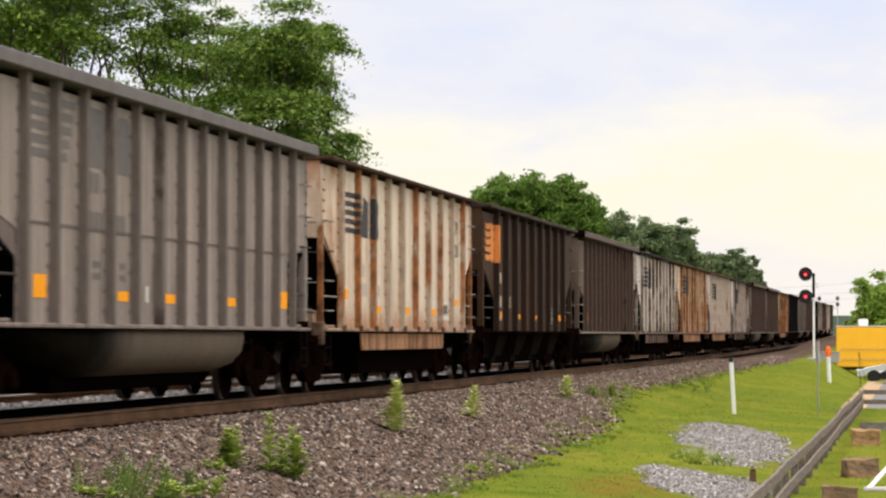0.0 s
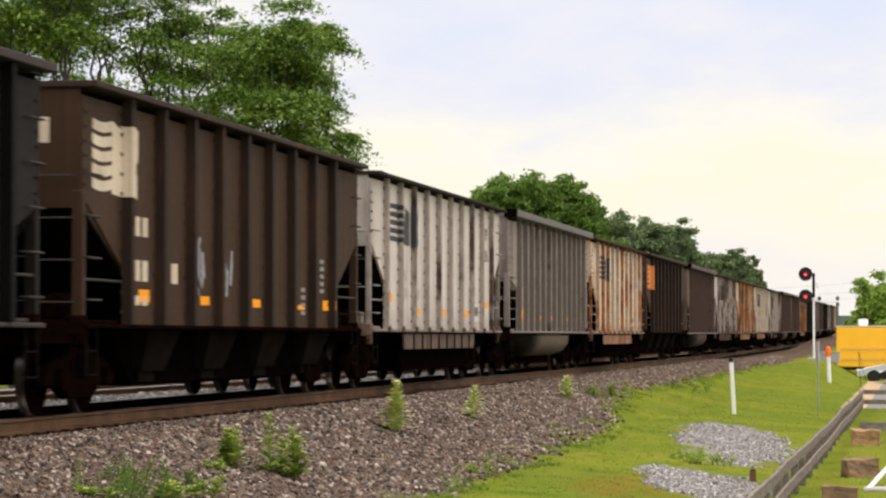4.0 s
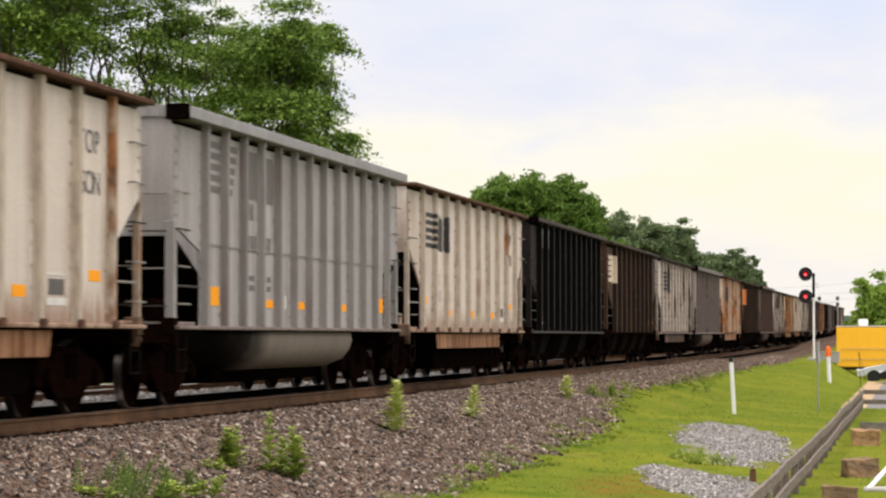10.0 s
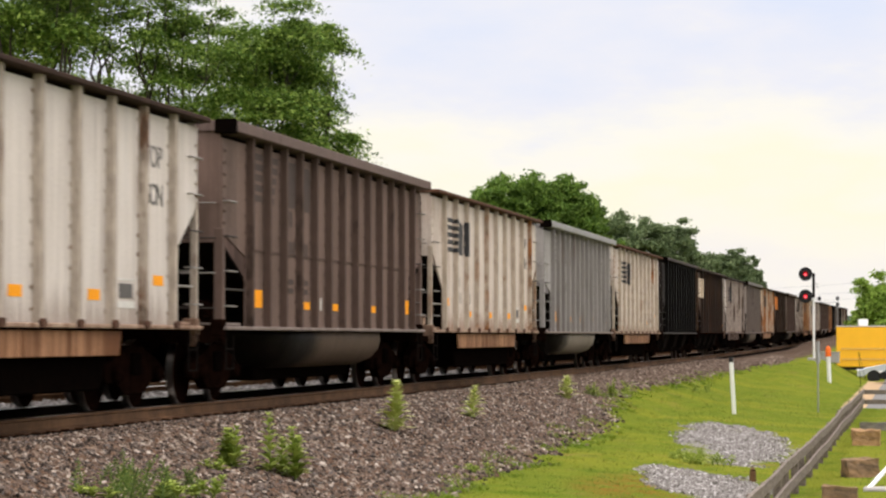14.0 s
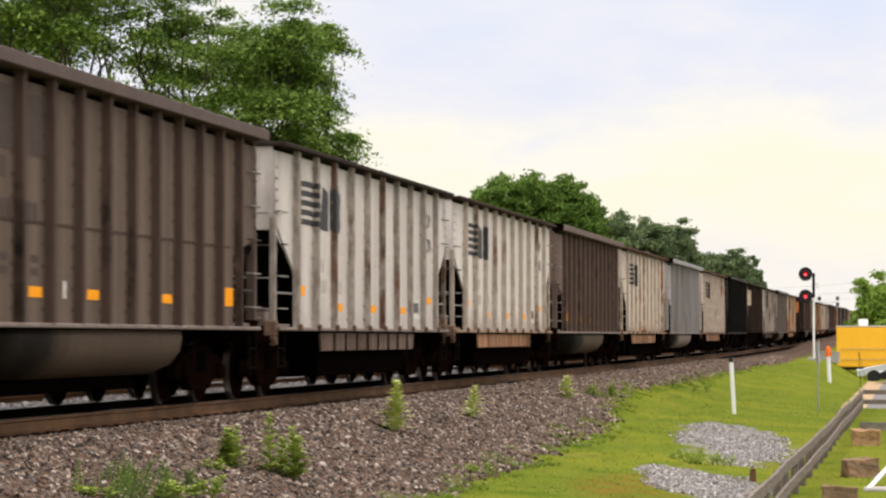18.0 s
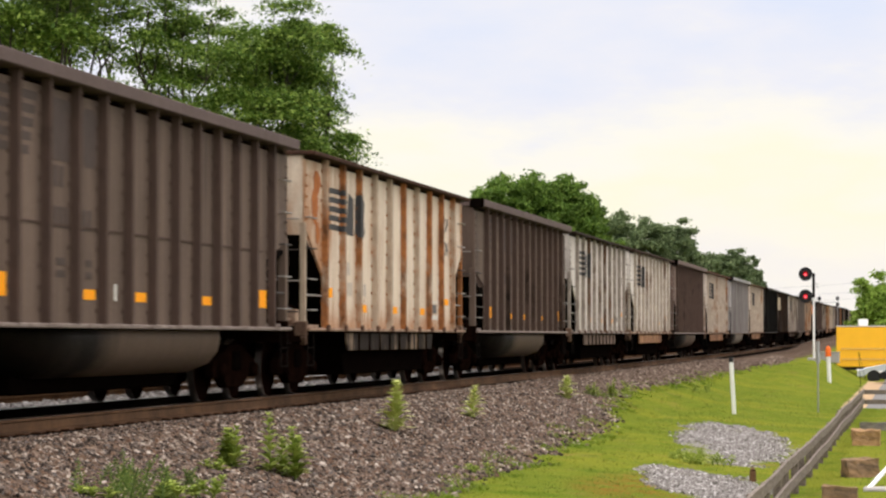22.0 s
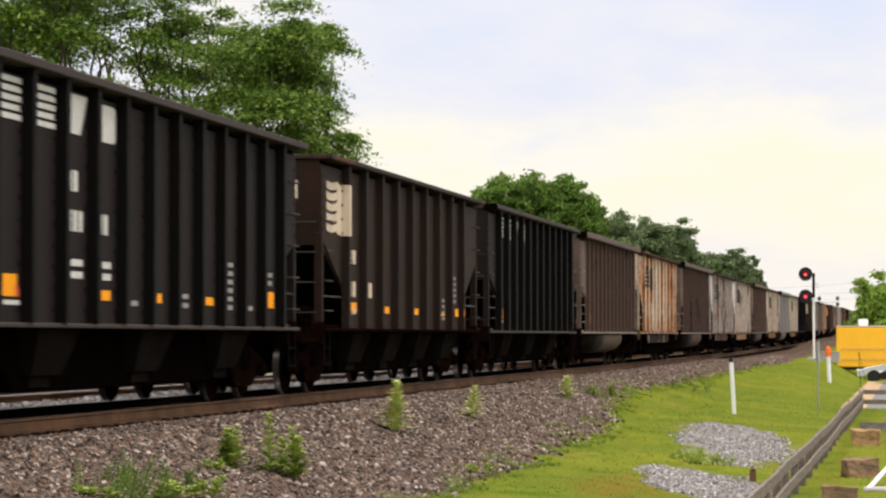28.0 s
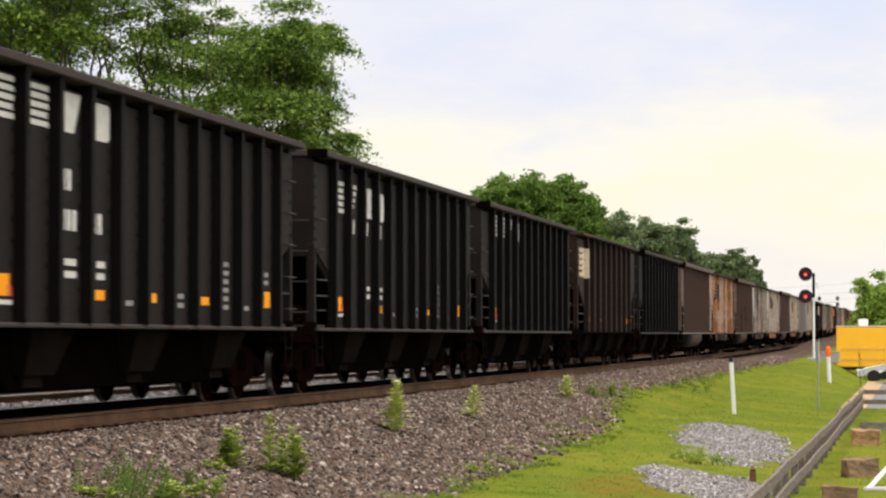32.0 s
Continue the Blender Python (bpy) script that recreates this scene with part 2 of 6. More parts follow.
def ground_z(x, y):
    oy, oz = track(x)
    v = y - oy
    if v < -2.2:
        a = -v
        if a < 4.9:
            z = -0.20 - 0.30 * (a - 2.2)
        elif a < 9.0:
            z = -1.01 - 0.29 * smooth01((a - 4.9) / 4.1)
        else:
            z = -1.30
        z += 0.85 * smooth01((x - 88) / 38) * smooth01((v + 8.6) / 2.6) * smooth01((a - 2.2) / 2.5)
    elif v < 7.0:
        z = -0.20
    else:
        z = -0.20 - 0.5 * smooth01((v - 7.0) / 4.0)
    if x > 150 and v < -2.2:
        z += 0.6 * smooth01((x - 150) / 100)
    z += 0.02 * noise.noise((x * 0.7, y * 0.7, 0)) + 0.05 * noise.noise((x * 0.11, y * 0.11, 3))* (1 if abs(v) > 5 else 0.2)
    return z + oz


# ---------------------------------------------------------------- ground
def ground_material():
    m = Mat("ballast_and_lawn", 0.95, coord="Object", spec=0.0)
    sx = m.n.new("ShaderNodeSeparateXYZ")
    m.l.new(m.co, sx.inputs[0])
    x, y = sx.outputs[0], sx.outputs[1]
    # ballast: crushed stone of mixed grey and brown
    cell = m.n.new("ShaderNodeTexVoronoi")
    m.l.new(m.co, cell.inputs["Vector"])
    cell.inputs["Scale"].default_value = 17.0
    stone = m.ramp(cell.outputs["Color"], [(0.0, (0.022, 0.015, 0.011)), (0.35, (0.060, 0.044, 0.034)), (0.65, (0.105, 0.078, 0.062)), (0.9, (0.19, 0.15, 0.122))])
    stone = m.mix(m.ramp(m.noise(0.7, 4), [(0.35, 0.0), (0.7, 0.6)]), stone, (0.105, 0.066, 0.045))
    # lawn: yellow green with worn spots
    g1, g2 = m.noise(0.32, 6, 0.65), m.noise(5.0, 5, 0.75)
    grass = m.mix(m.ramp(g1, [(0.38, 0.0), (0.58, 1.0)]), (0.172, 0.190, 0.022), (0.108, 0.150, 0.018))
    grass = m.mix(m.ramp(g2, [(0.35, 0.0), (0.75, 0.5)]), grass, (0.200, 0.200, 0.034))
    grass = m.mix(m.ramp(m.noise(1.1, 6, 0.7), [(0.54, 0.0), (0.66, 0.8)]), grass, (0.066, 0.120, 0.011))
    grass = m.mix(m.ramp(m.noise(0.8, 6, 0.75), [(0.58, 0.0), (0.72, 0.85)]), grass, (0.21, 0.15, 0.055))
    dry = m.n.new("ShaderNodeAttribute")
    dry.attribute_name = "dry"
    grass = m.mix(m.math("MULTIPLY", dry.outputs["Fac"], m.ramp(m.noise(2.4, 6, 0.7), [(0.42, 0.0), (0.58, 0.9)])), grass, (0.19, 0.110, 0.024))
    # oil and coal dust between the rails, plus the train's shade painted black
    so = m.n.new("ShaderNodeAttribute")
    so.attribute_name = "soot_shade"
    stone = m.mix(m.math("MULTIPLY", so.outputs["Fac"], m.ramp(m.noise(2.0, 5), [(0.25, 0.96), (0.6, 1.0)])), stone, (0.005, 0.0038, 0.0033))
    # where each lies
    at = m.n.new("ShaderNodeAttribute")
    at.attribute_name = "lawn"
    wob = m.math("ADD", at.outputs["Fac"], m.math("MULTIPLY", m.math("SUBTRACT", m.noise(2.6, 7, 0.8), 0.5), 0.8))
    k = m.ramp(wob, [(0.30, 0.0), (0.70, 1.0)])
    tar = m.n.new("ShaderNodeAttribute")
    tar.attribute_name = "tar"
    asphalt = m.mix(m.noise(40, 3), (0.17, 0.165, 0.165), (0.24, 0.235, 0.23))
    c = m.mix(k, stone, grass)
    pale = m.n.new("ShaderNodeAttribute")
    pale.attribute_name = "pale"
    c = m.mix(m.ramp(m.math("ADD", pale.outputs["Fac"], m.math("MULTIPLY", m.math("SUBTRACT", m.noise(3.2, 6, 0.75), 0.5), 0.9)), [(0.45, 0.0), (0.7, 1.0)]), c, m.ramp(cell.outputs["Color"], [(0.0, (0.12, 0.11, 0.10)), (0.9, (0.34, 0.32, 0.31))]))
    dirt = m.n.new("ShaderNodeAttribute")
    dirt.attribute_name = "path"
    c = m.mix(m.ramp(m.math("ADD", dirt.outputs["Fac"], m.math("MULTIPLY", m.math("SUBTRACT", m.noise(1.5, 4), 0.5), 0.5)), [(0.4, 0.0), (0.65, 1.0)]), c, m.mix(m.noise(7, 5), (0.50, 0.36, 0.22), (0.36, 0.26, 0.17)))
    m.color(m.mix(m.ramp(tar.outputs["Fac"], [(0.45, 0.0), (0.55, 1.0)]), c, asphalt))
    m.bump(cell.outputs["Distance"], 0.7, 0.05)
    return m.m


def patch_field(x, y):
    """Under about 0.85 inside the two spills of pale gravel on the lawn."""
    a = ((x - 53.0) / 9.0) ** 2 + ((y + 7.35 - 0.09 * (x - 53)) / 1.35) ** 2
    b = ((x - 39.0) / 4.2) ** 2 + ((y + 7.85 - 0.15 * (x - 39)) / 1.15) ** 2
    return min(a, b) + 0.5 * noise.noise((x * 0.5, y * 1.1, 1)) + 0.35 * noise.noise((x * 1.7, y * 3, 1))


def build_ground():
    xs = [-900, -400, -150, -60, -20] + list(np.arange(0, 20, 4)) + list(np.arange(20, 150, 0.5)) + list(np.arange(150, 420, 6)) + [450, 520, 640, 900, 1500, 2600]
    ys = [-2600, -1200, -500, -200, -90, -50, -30, -22] + list(np.arange(-18, -12, 1.0)) + list(np.arange(-12, -7, 0.4)) + list(np.arange(-7, -2, 0.2)) + list(np.arange(-2, 8, 0.5)) + list(np.arange(8, 26, 2)) + [30, 45, 80, 150, 300, 700, 1500, 2600]
    nx, ny = len(xs), len(ys)
    verts, lawn, tar, soot_shade, path, pale, dry = [], [], [], [], [], [], []
    for x in xs:
        for y in ys:
            verts.append((x, y, ground_z(x, y) + (0.03 * noise.noise((x * 3, y * 3, 9)) if y < -2 else 0)))
            e_ = edge_of_grass(x)
            v = y - track(x)[0]
            lawn.append(max(0.0, min(1.0, 0.5 + (e_ - v) * 0.6)) if v < 4 else max(0.0, min(1.0, 0.5 + (v - 9.6) * 0.4)))
            pale.append(max(0.0, min(1.0, 0.95 - 0.6 * patch_field(x, y))) if 30 < x < 70 and y < -5 else 0.0)
            dry.append(max(0.0, 1.3 - ((x - 37.0) / 3.4) ** 2 - ((y + 7.1) / 0.9) ** 2) if 30 < x < 45 else 0.0)
            # strip under the train, darkened to hold its shade
            soot_shade.append(1.0 if abs(v) < 1.7 else 0.0)
            path.append(1.0 if -10.0 < y < -8.75 and 82.5 < x < 128 else 0.0)
            tar.append(1.0 if (v < -9.6 and 82.5 < x < 150) or (v < -16 and -30 < x < 150) else 0.0)
    faces = [(i * ny + j, (i + 1) * ny + j, (i + 1) * ny + j + 1, i * ny + j + 1) for i in range(nx - 1) for j in range(ny - 1)]
    me = bpy.data.meshes.new("ground")
    me.from_pydata(verts, [], faces)
    for nm, data in (("lawn", lawn), ("tar", tar), ("soot_shade", soot_shade), ("path", path), ("pale", pale), ("dry", dry)):
        a = me.attributes.new(nm, "FLOAT", "POINT")
        a.data.foreach_set("value", data)
    me.materials.append(ground_material())
    me.shade_smooth()
    return tagged(new("ground", me), "ballast shoulder, mown lawn and asphalt lot beside the railway", "ground", kind="structure")


build_ground()


def stones(name, count, area, size, cols, label, keep=None, lift=0.0, seed=1):
    """Loose crushed stone as one mesh of many small angular pieces."""
    rng = np.random.default_rng(seed)
    base = np.array([(-1, -1, -1), (1, -1, -1), (1, 1, -1), (-1, 1, -1), (-.8, -.7, 1), (.7, -.8, 1), (.8, .7, 1), (-.7, .8, 1)], float)
    quad = np.array([(3, 2, 1, 0), (4, 5, 6, 7), (0, 1, 5, 4), (1, 2, 6, 5), (2, 3, 7, 6), (3, 0, 4, 7)])
    x0, x1, y0, y1 = area
    # denser near the camera
    u = rng.random(count)
    px = x0 + (x1 - x0) * u ** 1.35
    py = y0 + (y1 - y0) * rng.random(count)
    pz = np.empty(count)
    ok = np.ones(count, bool)
    for i in range(count):
        if keep and not keep(px[i], py[i]):
            ok[i] = False
            continue
        pz[i] = ground_z(px[i], py[i])
    px, py, pz = px[ok], py[ok], pz[ok]
    n = len(px)
    sc = size * (0.45 + 0.75 * rng.random((n, 3))) * np.array([1, 1, 0.75])
    v = base[None] * sc[:, None, :] * (1 + 0.5 * (rng.random((n, 8, 3)) - 0.5))
    ang = rng.random((n, 3)) * np.array([0.9, 0.9, 6.28])
    ca, sa = np.cos(ang), np.sin(ang)
    for k, (a, b) in enumerate(((1, 2), (0, 2), (0, 1))):
        p, q = v[:, :, a].copy(), v[:, :, b].copy()
        c_, s_ = ca[:, k, None], sa[:, k, None]
        v[:, :, a], v[:, :, b] = p * c_ - q * s_, p * s_ + q * c_
    v += np.stack([px, py, pz + lift + size * 0.25 * rng.random(n)], 1)[:, None, :]
    f = (quad[None] + (np.arange(n) * 8)[:, None, None]).reshape(-1, 4)
    me = bpy.data.meshes.new(name)
    me.from_pydata(v.reshape(-1, 3).tolist(), [], f.tolist())
    m = Mat(name + "_stone", 0.92)
    g = m.n.new("ShaderNodeNewGeometry")
    c = m.ramp(g.outputs["Random Per Island"], cols)
    c = m.mix(m.ramp(m.noise(18, 4), [(0.4, 0.0), (0.75, 0.3)]), c, (0.07, 0.05, 0.038))
    m.color(c).bump(m.noise(60, 3), 0.25, 0.005)
    me.materials.append(m.m)
    return tagged(new(name, me), label, "gravel", kind="stuff")


BALLAST = [(0.0, (0.012, 0.008, 0.006)), (0.20, (0.036, 0.026, 0.020)), (0.34, (0.095, 0.070, 0.056)), (0.46, (0.150, 0.094, 0.067)), (0.57, (0.105, 0.093, 0.088)), (0.68, (0.195, 0.143, 0.109)), (0.79, (0.125, 0.066, 0.038)), (0.90, (0.27, 0.215, 0.175)), (1.0, (0.50, 0.43, 0.37))]
PINKISH = [(0.0, (0.040, 0.026, 0.019)), (0.3, (0.095, 0.064, 0.048)), (0.6, (0.150, 0.106, 0.081)), (0.9, (0.24, 0.182, 0.145)), (1.0, (0.36, 0.30, 0.25))]
LIGHTSTONE = [(0.0, (0.10, 0.092, 0.086)), (0.4, (0.215, 0.20, 0.19)), (0.8, (0.34, 0.32, 0.31)), (1.0, (0.55, 0.53, 0.52))]


def on_ballast(x, y):
    return y > edge_of_grass(x) - 0.1 + 0.4 * noise.noise((x * 0.8, y * 0.8, 5)) + random.gauss(0, 0.17)


stones("ballast", 92000, (22, 74, -5.6, -1.30), 0.037, BALLAST, "loose brown and grey crushed track ballast", on_ballast, seed=2)
stones("outer_ballast", 30000, (66, 125, -5.2, -1.3), 0.052, PINKISH, "loose brown crushed ballast farther along the track", on_ballast, seed=6)
stones("far_ballast", 26000, (20, 84, 1.35, 9.5), 0.055, [(p_, tuple(0.72 * v_ for v_ in c_)) for p_, c_ in LIGHTSTONE], "pale crushed stone ballast round the second track", None, 0.03, seed=3)


def in_patch(x, y):
    wedge = ((x - 47.5) / 4.5) ** 2 + ((y + 7.15 - 0.10 * (x - 47.5)) / 0.42) ** 2          # grass has grown back between the spills
    return patch_field(x, y) + random.gauss(0, 0.12) + 0.5 * max(0.0, noise.noise((x * 1.1, y * 2.6, 3))) < 0.68 and wedge + 0.9 * noise.noise((x * 0.9, y * 2.0, 7)) > 0.7


stones("gravel_patch", 46000, (33, 66, -9.2, -5.3), 0.026, LIGHTSTONE, "pale grey crushed stone spilled on the lawn", in_patch, seed=4)


def blades(name, count, area, h, keep, label, cols, seed=1, power=1.3, width=0.0045):
    """Mown grass: single bent blades in one mesh."""
    rng = np.random.default_rng(seed)
    x0, x1, y0, y1 = area
    px = x0 + (x1 - x0) * rng.random(count) ** power
    py = y0 + (y1 - y0) * rng.random(count)
    ok = np.array([keep(a, b) for a, b in zip(px, py)])
    px, py = px[ok], py[ok]
    pz = np.array([ground_z(a, b) for a, b in zip(px, py)])
    n = len(px)
    hh = h * (0.5 + rng.random(n))
    az, lean = rng.random(n) * 6.283, hh * (0.8 + 1.4 * rng.random(n))
    wd = width * (1 + px / 60)
    dx, dy = np.cos(az), np.sin(az)
    wx, wy = -dy * wd, dx * wd
    b = np.stack([px, py, pz - 0.01], 1)
    v = np.stack([b + np.stack([wx, wy, 0 * wx], 1), b - np.stack([wx, wy, 0 * wx], 1),
                  b + np.stack([dx * lean * .4 - wx * .8, dy * lean * .4 - wy * .8, hh * .65], 1),
                  b + np.stack([dx * lean * .4 + wx * .8, dy * lean * .4 + wy * .8, hh * .65], 1),
                  b + np.stack([dx * lean, dy * lean, hh], 1)], 1)
    o = (np.arange(n) * 5)[:, None]
    f = (np.array([[0, 1, 2, 3]]) + o).tolist() + (np.array([[3, 2, 4]]) + o).tolist()
    me = bpy.data.meshes.new(name)
    me.from_pydata(v.reshape(-1, 3).tolist(), [], f)
    m = Mat(name + "_blade", 0.7)
    g = m.n.new("ShaderNodeNewGeometry")
    c = m.mix(m.ramp(m.noise(0.32, 6, 0.65), [(0.38, 0.0), (0.58, 0.9)]), m.ramp(g.outputs["Random Per Island"], cols), cols[0][1])
    c = m.mix(m.ramp(m.noise(0.8, 6, 0.75), [(0.58, 0.0), (0.72, 0.85)]), c, (0.27, 0.20, 0.07))
    m.color(c)
    tr = m.n.new("ShaderNodeBsdfTranslucent")
    mx = m.n.new("ShaderNodeMixShader")
    mx.inputs[0].default_value = 0.45
    m.l.new(c, tr.inputs[0])
    m.l.new(m.b.outputs[0], mx.inputs[1])
    m.l.new(tr.outputs[0], mx.inputs[2])
    m.l.new(mx.outputs[0], m.n["Material Output"].inputs[0])
    me.materials.append(m.m)
    return tagged(new(name, me), label, "grass", kind="stuff")


def on_lawn(x, y):
    if in_patch(x, y) and noise.noise((x * 2.2, y * 2.2, 4)) < 0.42:
        return False
    return y < edge_of_grass(x) - 0.05 + 0.4 * noise.noise((x * 0.8, y * 0.8, 5)) + random.gauss(0, 0.25) and not (y < -8.7 and x > 82.5)


GRASS = [(0.0, (0.135, 0.190, 0.022)), (0.5, (0.20, 0.235, 0.028)), (0.85, (0.24, 0.255, 0.036)), (1.0, (0.31, 0.26, 0.07))]
blades("lawn_grass", 110000, (24, 120, -13.5, -2.6), 0.024, on_lawn, "short mown yellow-green lawn grass", GRASS, 5, 1.5)


def on_edge(x, y):
    return abs(y - edge_of_grass(x) - 0.4 * noise.noise((x * 0.8, y * 0.8, 5)) + 0.25) < 0.45 and noise.noise((x * 0.9, y * 1.6, 8)) > 0.08


blades("edge_grass", 135000, (24, 105, -6.2, -2.4), 0.06, on_edge, "rough green tufts along the edge of the lawn", [(0.0, (0.13, 0.20, 0.016)), (0.6, (0.22, 0.28, 0.024)), (1.0, (0.32, 0.33, 0.05))], 15, 1.3)

# ---------------------------------------------------------------- tracks
M_RAIL = rusty("rail_rust", (0.19, 0.105, 0.055), (0.060, 0.036, 0.024), 0.8, 1.3)
# dark copy of the rail colour: the train's shade painted on the inner rail
M_RAILSHADE = rusty("shade_blackened_rail", (0.012, 0.008, 0.006), (0.005, 0.0035, 0.003), 0.8)
M_RAILTOP = plain("rail_head_steel", (0.45, 0.43, 0.41), 0.28, 1.0, 0.15)
# creosote, taken darker for the shade under the train
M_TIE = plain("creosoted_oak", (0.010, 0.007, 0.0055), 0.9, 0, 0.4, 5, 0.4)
M_PLATE = rusty("tie_plate_rust", (0.13, 0.06, 0.03), (0.06, 0.03, 0.02))


def build_track(name, off, label):
    root = tagged(new(name), label, "railway track")
    xs = [-60, -20, 0, 15] + list(np.arange(30, 420, 10))
    for side in (-0.755, 0.755):
        for nm, prof, mat in (("rail", [(-0.075, -0.185), (0.075, -0.185), (0.075, -0.165), (0.014, -0.150), (0.012, -0.05), (0.037, -0.04), (0.037, -0.006), (-0.037, -0.006), (-0.037, -0.04), (-0.012, -0.05), (-0.014, -0.150), (-0.075, -0.165)], M_RAIL),
                              ("rail_head", [(-0.034, -0.006), (0.034, -0.006), (0.028, 0.0), (-0.028, 0.0)], M_RAILTOP)):
            bm = bmesh.new()
            rings = []
            for x in xs:
                oy, oz = track(x)
                rings.append([bm.verts.new((x, off + oy + side + a, oz + b)) for a, b in prof])
            for r, q in zip(rings, rings[1:]):
                for i in range(len(prof)):
                    j = (i + 1) % len(prof)
                    bm.faces.new((r[i], r[j], q[j], q[i]))
            part(nm, bm, M_RAILSHADE if off == 0 and side > 0 and nm == "rail" else mat, root)
    tie = lib("tie", lambda bm: box(bm, -0.115, 0.115, -1.3, 1.3, -0.36, -0.187), 0.012)
    plate = lib("tie_plate", lambda bm: box(bm, -0.10, 0.10, -0.18, 0.18, -0.187, -0.172), 0.003)
    k = 0
    x = 18.0
    while x < 118 and k < 190:
        oy, oz = track(x)
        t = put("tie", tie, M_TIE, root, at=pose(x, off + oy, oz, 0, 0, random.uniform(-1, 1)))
        if off == 0 and x < 60:
            put("tie_plate", plate, M_PLATE, t, at=Vector((0, -0.755, 0.0)))
        x += 0.53
        k += 1


build_track("near_track", 0.0, "rusty steel rails on dark wooden ties in ballast")
build_track("far_track", 4.3, "second rusty railway track beyond the train")


# ---------------------------------------------------------------- freight cars
LEN = {"g": 16.18, "h": 15.33, "b": 16.47, "k": 16.19}
TOP = {"g": 3.98, "h": 3.90, "b": 3.93, "k": 3.96}
HALF = {t: (LEN[t] - (1.03 if t == "h" else 1.5)) / 2 for t in LEN}
CUT = {"g": (1.28, 2.42, 2.10), "h": (1.27, 2.72, 1.92), "b": (1.62, 2.60, 1.75), "k": (1.10, 2.40, 2.0)}   # length, height at the end, height inboard
SILL = 1.10
W = 1.53                                    # half width over the side sheets
RIBS = {"g": [-5.97 + 12.18 * i / 12 for i in range(13)], "h": [-5.87 + 11.74 * i / 9 for i in range(10)],
        "b": [-5.85 + 1.40 * i for i in range(9)], "k": [-6.2 + 12.4 * i / 11 for i in range(12)]}
RIBD = {"g": 0.10, "h": 0.085, "b": 0.12, "k": 0.13}
RIBW = {"g": 0.07, "h": 0.09, "b": 0.10, "k": 0.09}
CHORD = {"g": (0.16, 0.19), "h": (0.065, 0.18), "b": (0.08, 0.19), "k": (0.10, 0.20)}        # depth and overhang


def reveal(t):
    """Height at which the side sheet ends, under a recess added to darken below the top chord."""
    return TOP[t] - CHORD[t][0] - (0.065 if t == "h" else 0.09)


def side_outline(t):
    h, (c, a, b) = HALF[t], CUT[t]
    return [(-h + c, SILL), (h - c, SILL), (h - c, b), (h, a), (h, reveal(t)), (-h, reveal(t)), (-h, a), (-h + c, b)]


def mesh_side(t):
    return lib(("side_wall", t), lambda bm: prism(bm, side_outline(t), -W, -W + 0.03))


# invented recess: its depth and near-black colour stand in for shade below the chord
def mesh_recess(t):
    def f(bm):
        h, z = HALF[t] - 0.031, reveal(t)
        prism_x(bm, [(-W + 0.031, z - 0.03), (-W + 0.20, z - 0.03), (-W + 0.20, TOP[t] - CHORD[t][0] - 0.001), (-W + 0.16, TOP[t] - CHORD[t][0] - 0.001), (-W + 0.16, z), (-W + 0.031, z)], -h, h)
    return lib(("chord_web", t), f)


def mesh_chord(t):
    d, o = CHORD[t]

    def f(bm):
        h, z = HALF[t] + 0.05, TOP[t]
        for s in (-1, 1):
            y0, y1 = sorted((s * (W + o), s * (W - 0.20)))
            box(bm, -h, h, y0, y1, z - d, z)
            x0, x1 = sorted((s * h, s * (h - 0.14)))
            box(bm, x0, x1, -W + 0.201, W - 0.201, z - d, z)
    return lib(("top_chord", t), f, 0.012)


def mesh_end(t):
    def f(bm):
        h, (c, a, b) = HALF[t], CUT[t]
        box(bm, h - 0.03, h, -W + 0.035, W - 0.035, a - 0.15, TOP[t] - CHORD[t][0])
    return lib(("end_wall", t), f)


def mesh_floor(t):
    def f(bm):
        h, (c, a, b) = HALF[t], CUT[t]
        w = W - 0.036
        i = h - 3.1
        prism(bm, [(-h + 0.03, a - 0.15), (-i, SILL - 0.05), (i, SILL - 0.05), (h - 0.03, a - 0.15), (h - 0.03, a - 0.10), (i, SILL), (-i, SILL), (-h + 0.03, a - 0.10)], -w, w)
    return lib(("floor", t), f)


def mesh_rib(t):
    d = RIBD[t]
    wb = RIBW[t]

    def f(bm):
        z0, z1 = SILL, TOP[t] - CHORD[t][0]
        a = [bm.verts.new((x, y, z0)) for x, y in ((-wb, -W), (-wb * .75, -W - d), (wb * .75, -W - d), (wb, -W))]
        b = [bm.verts.new((x, y, z1)) for x, y in ((-wb, -W), (-wb * .75, -W - d), (wb * .75, -W - d), (wb, -W))]
        for i in range(3):
            bm.faces.new((a[i], a[i + 1], b[i + 1], b[i]))
        bm.faces.new(a[::-1])
        bm.faces.new(b)
        bm.faces.new((a[3], a[0], b[0], b[3]))
    return lib(("rib", t), f)


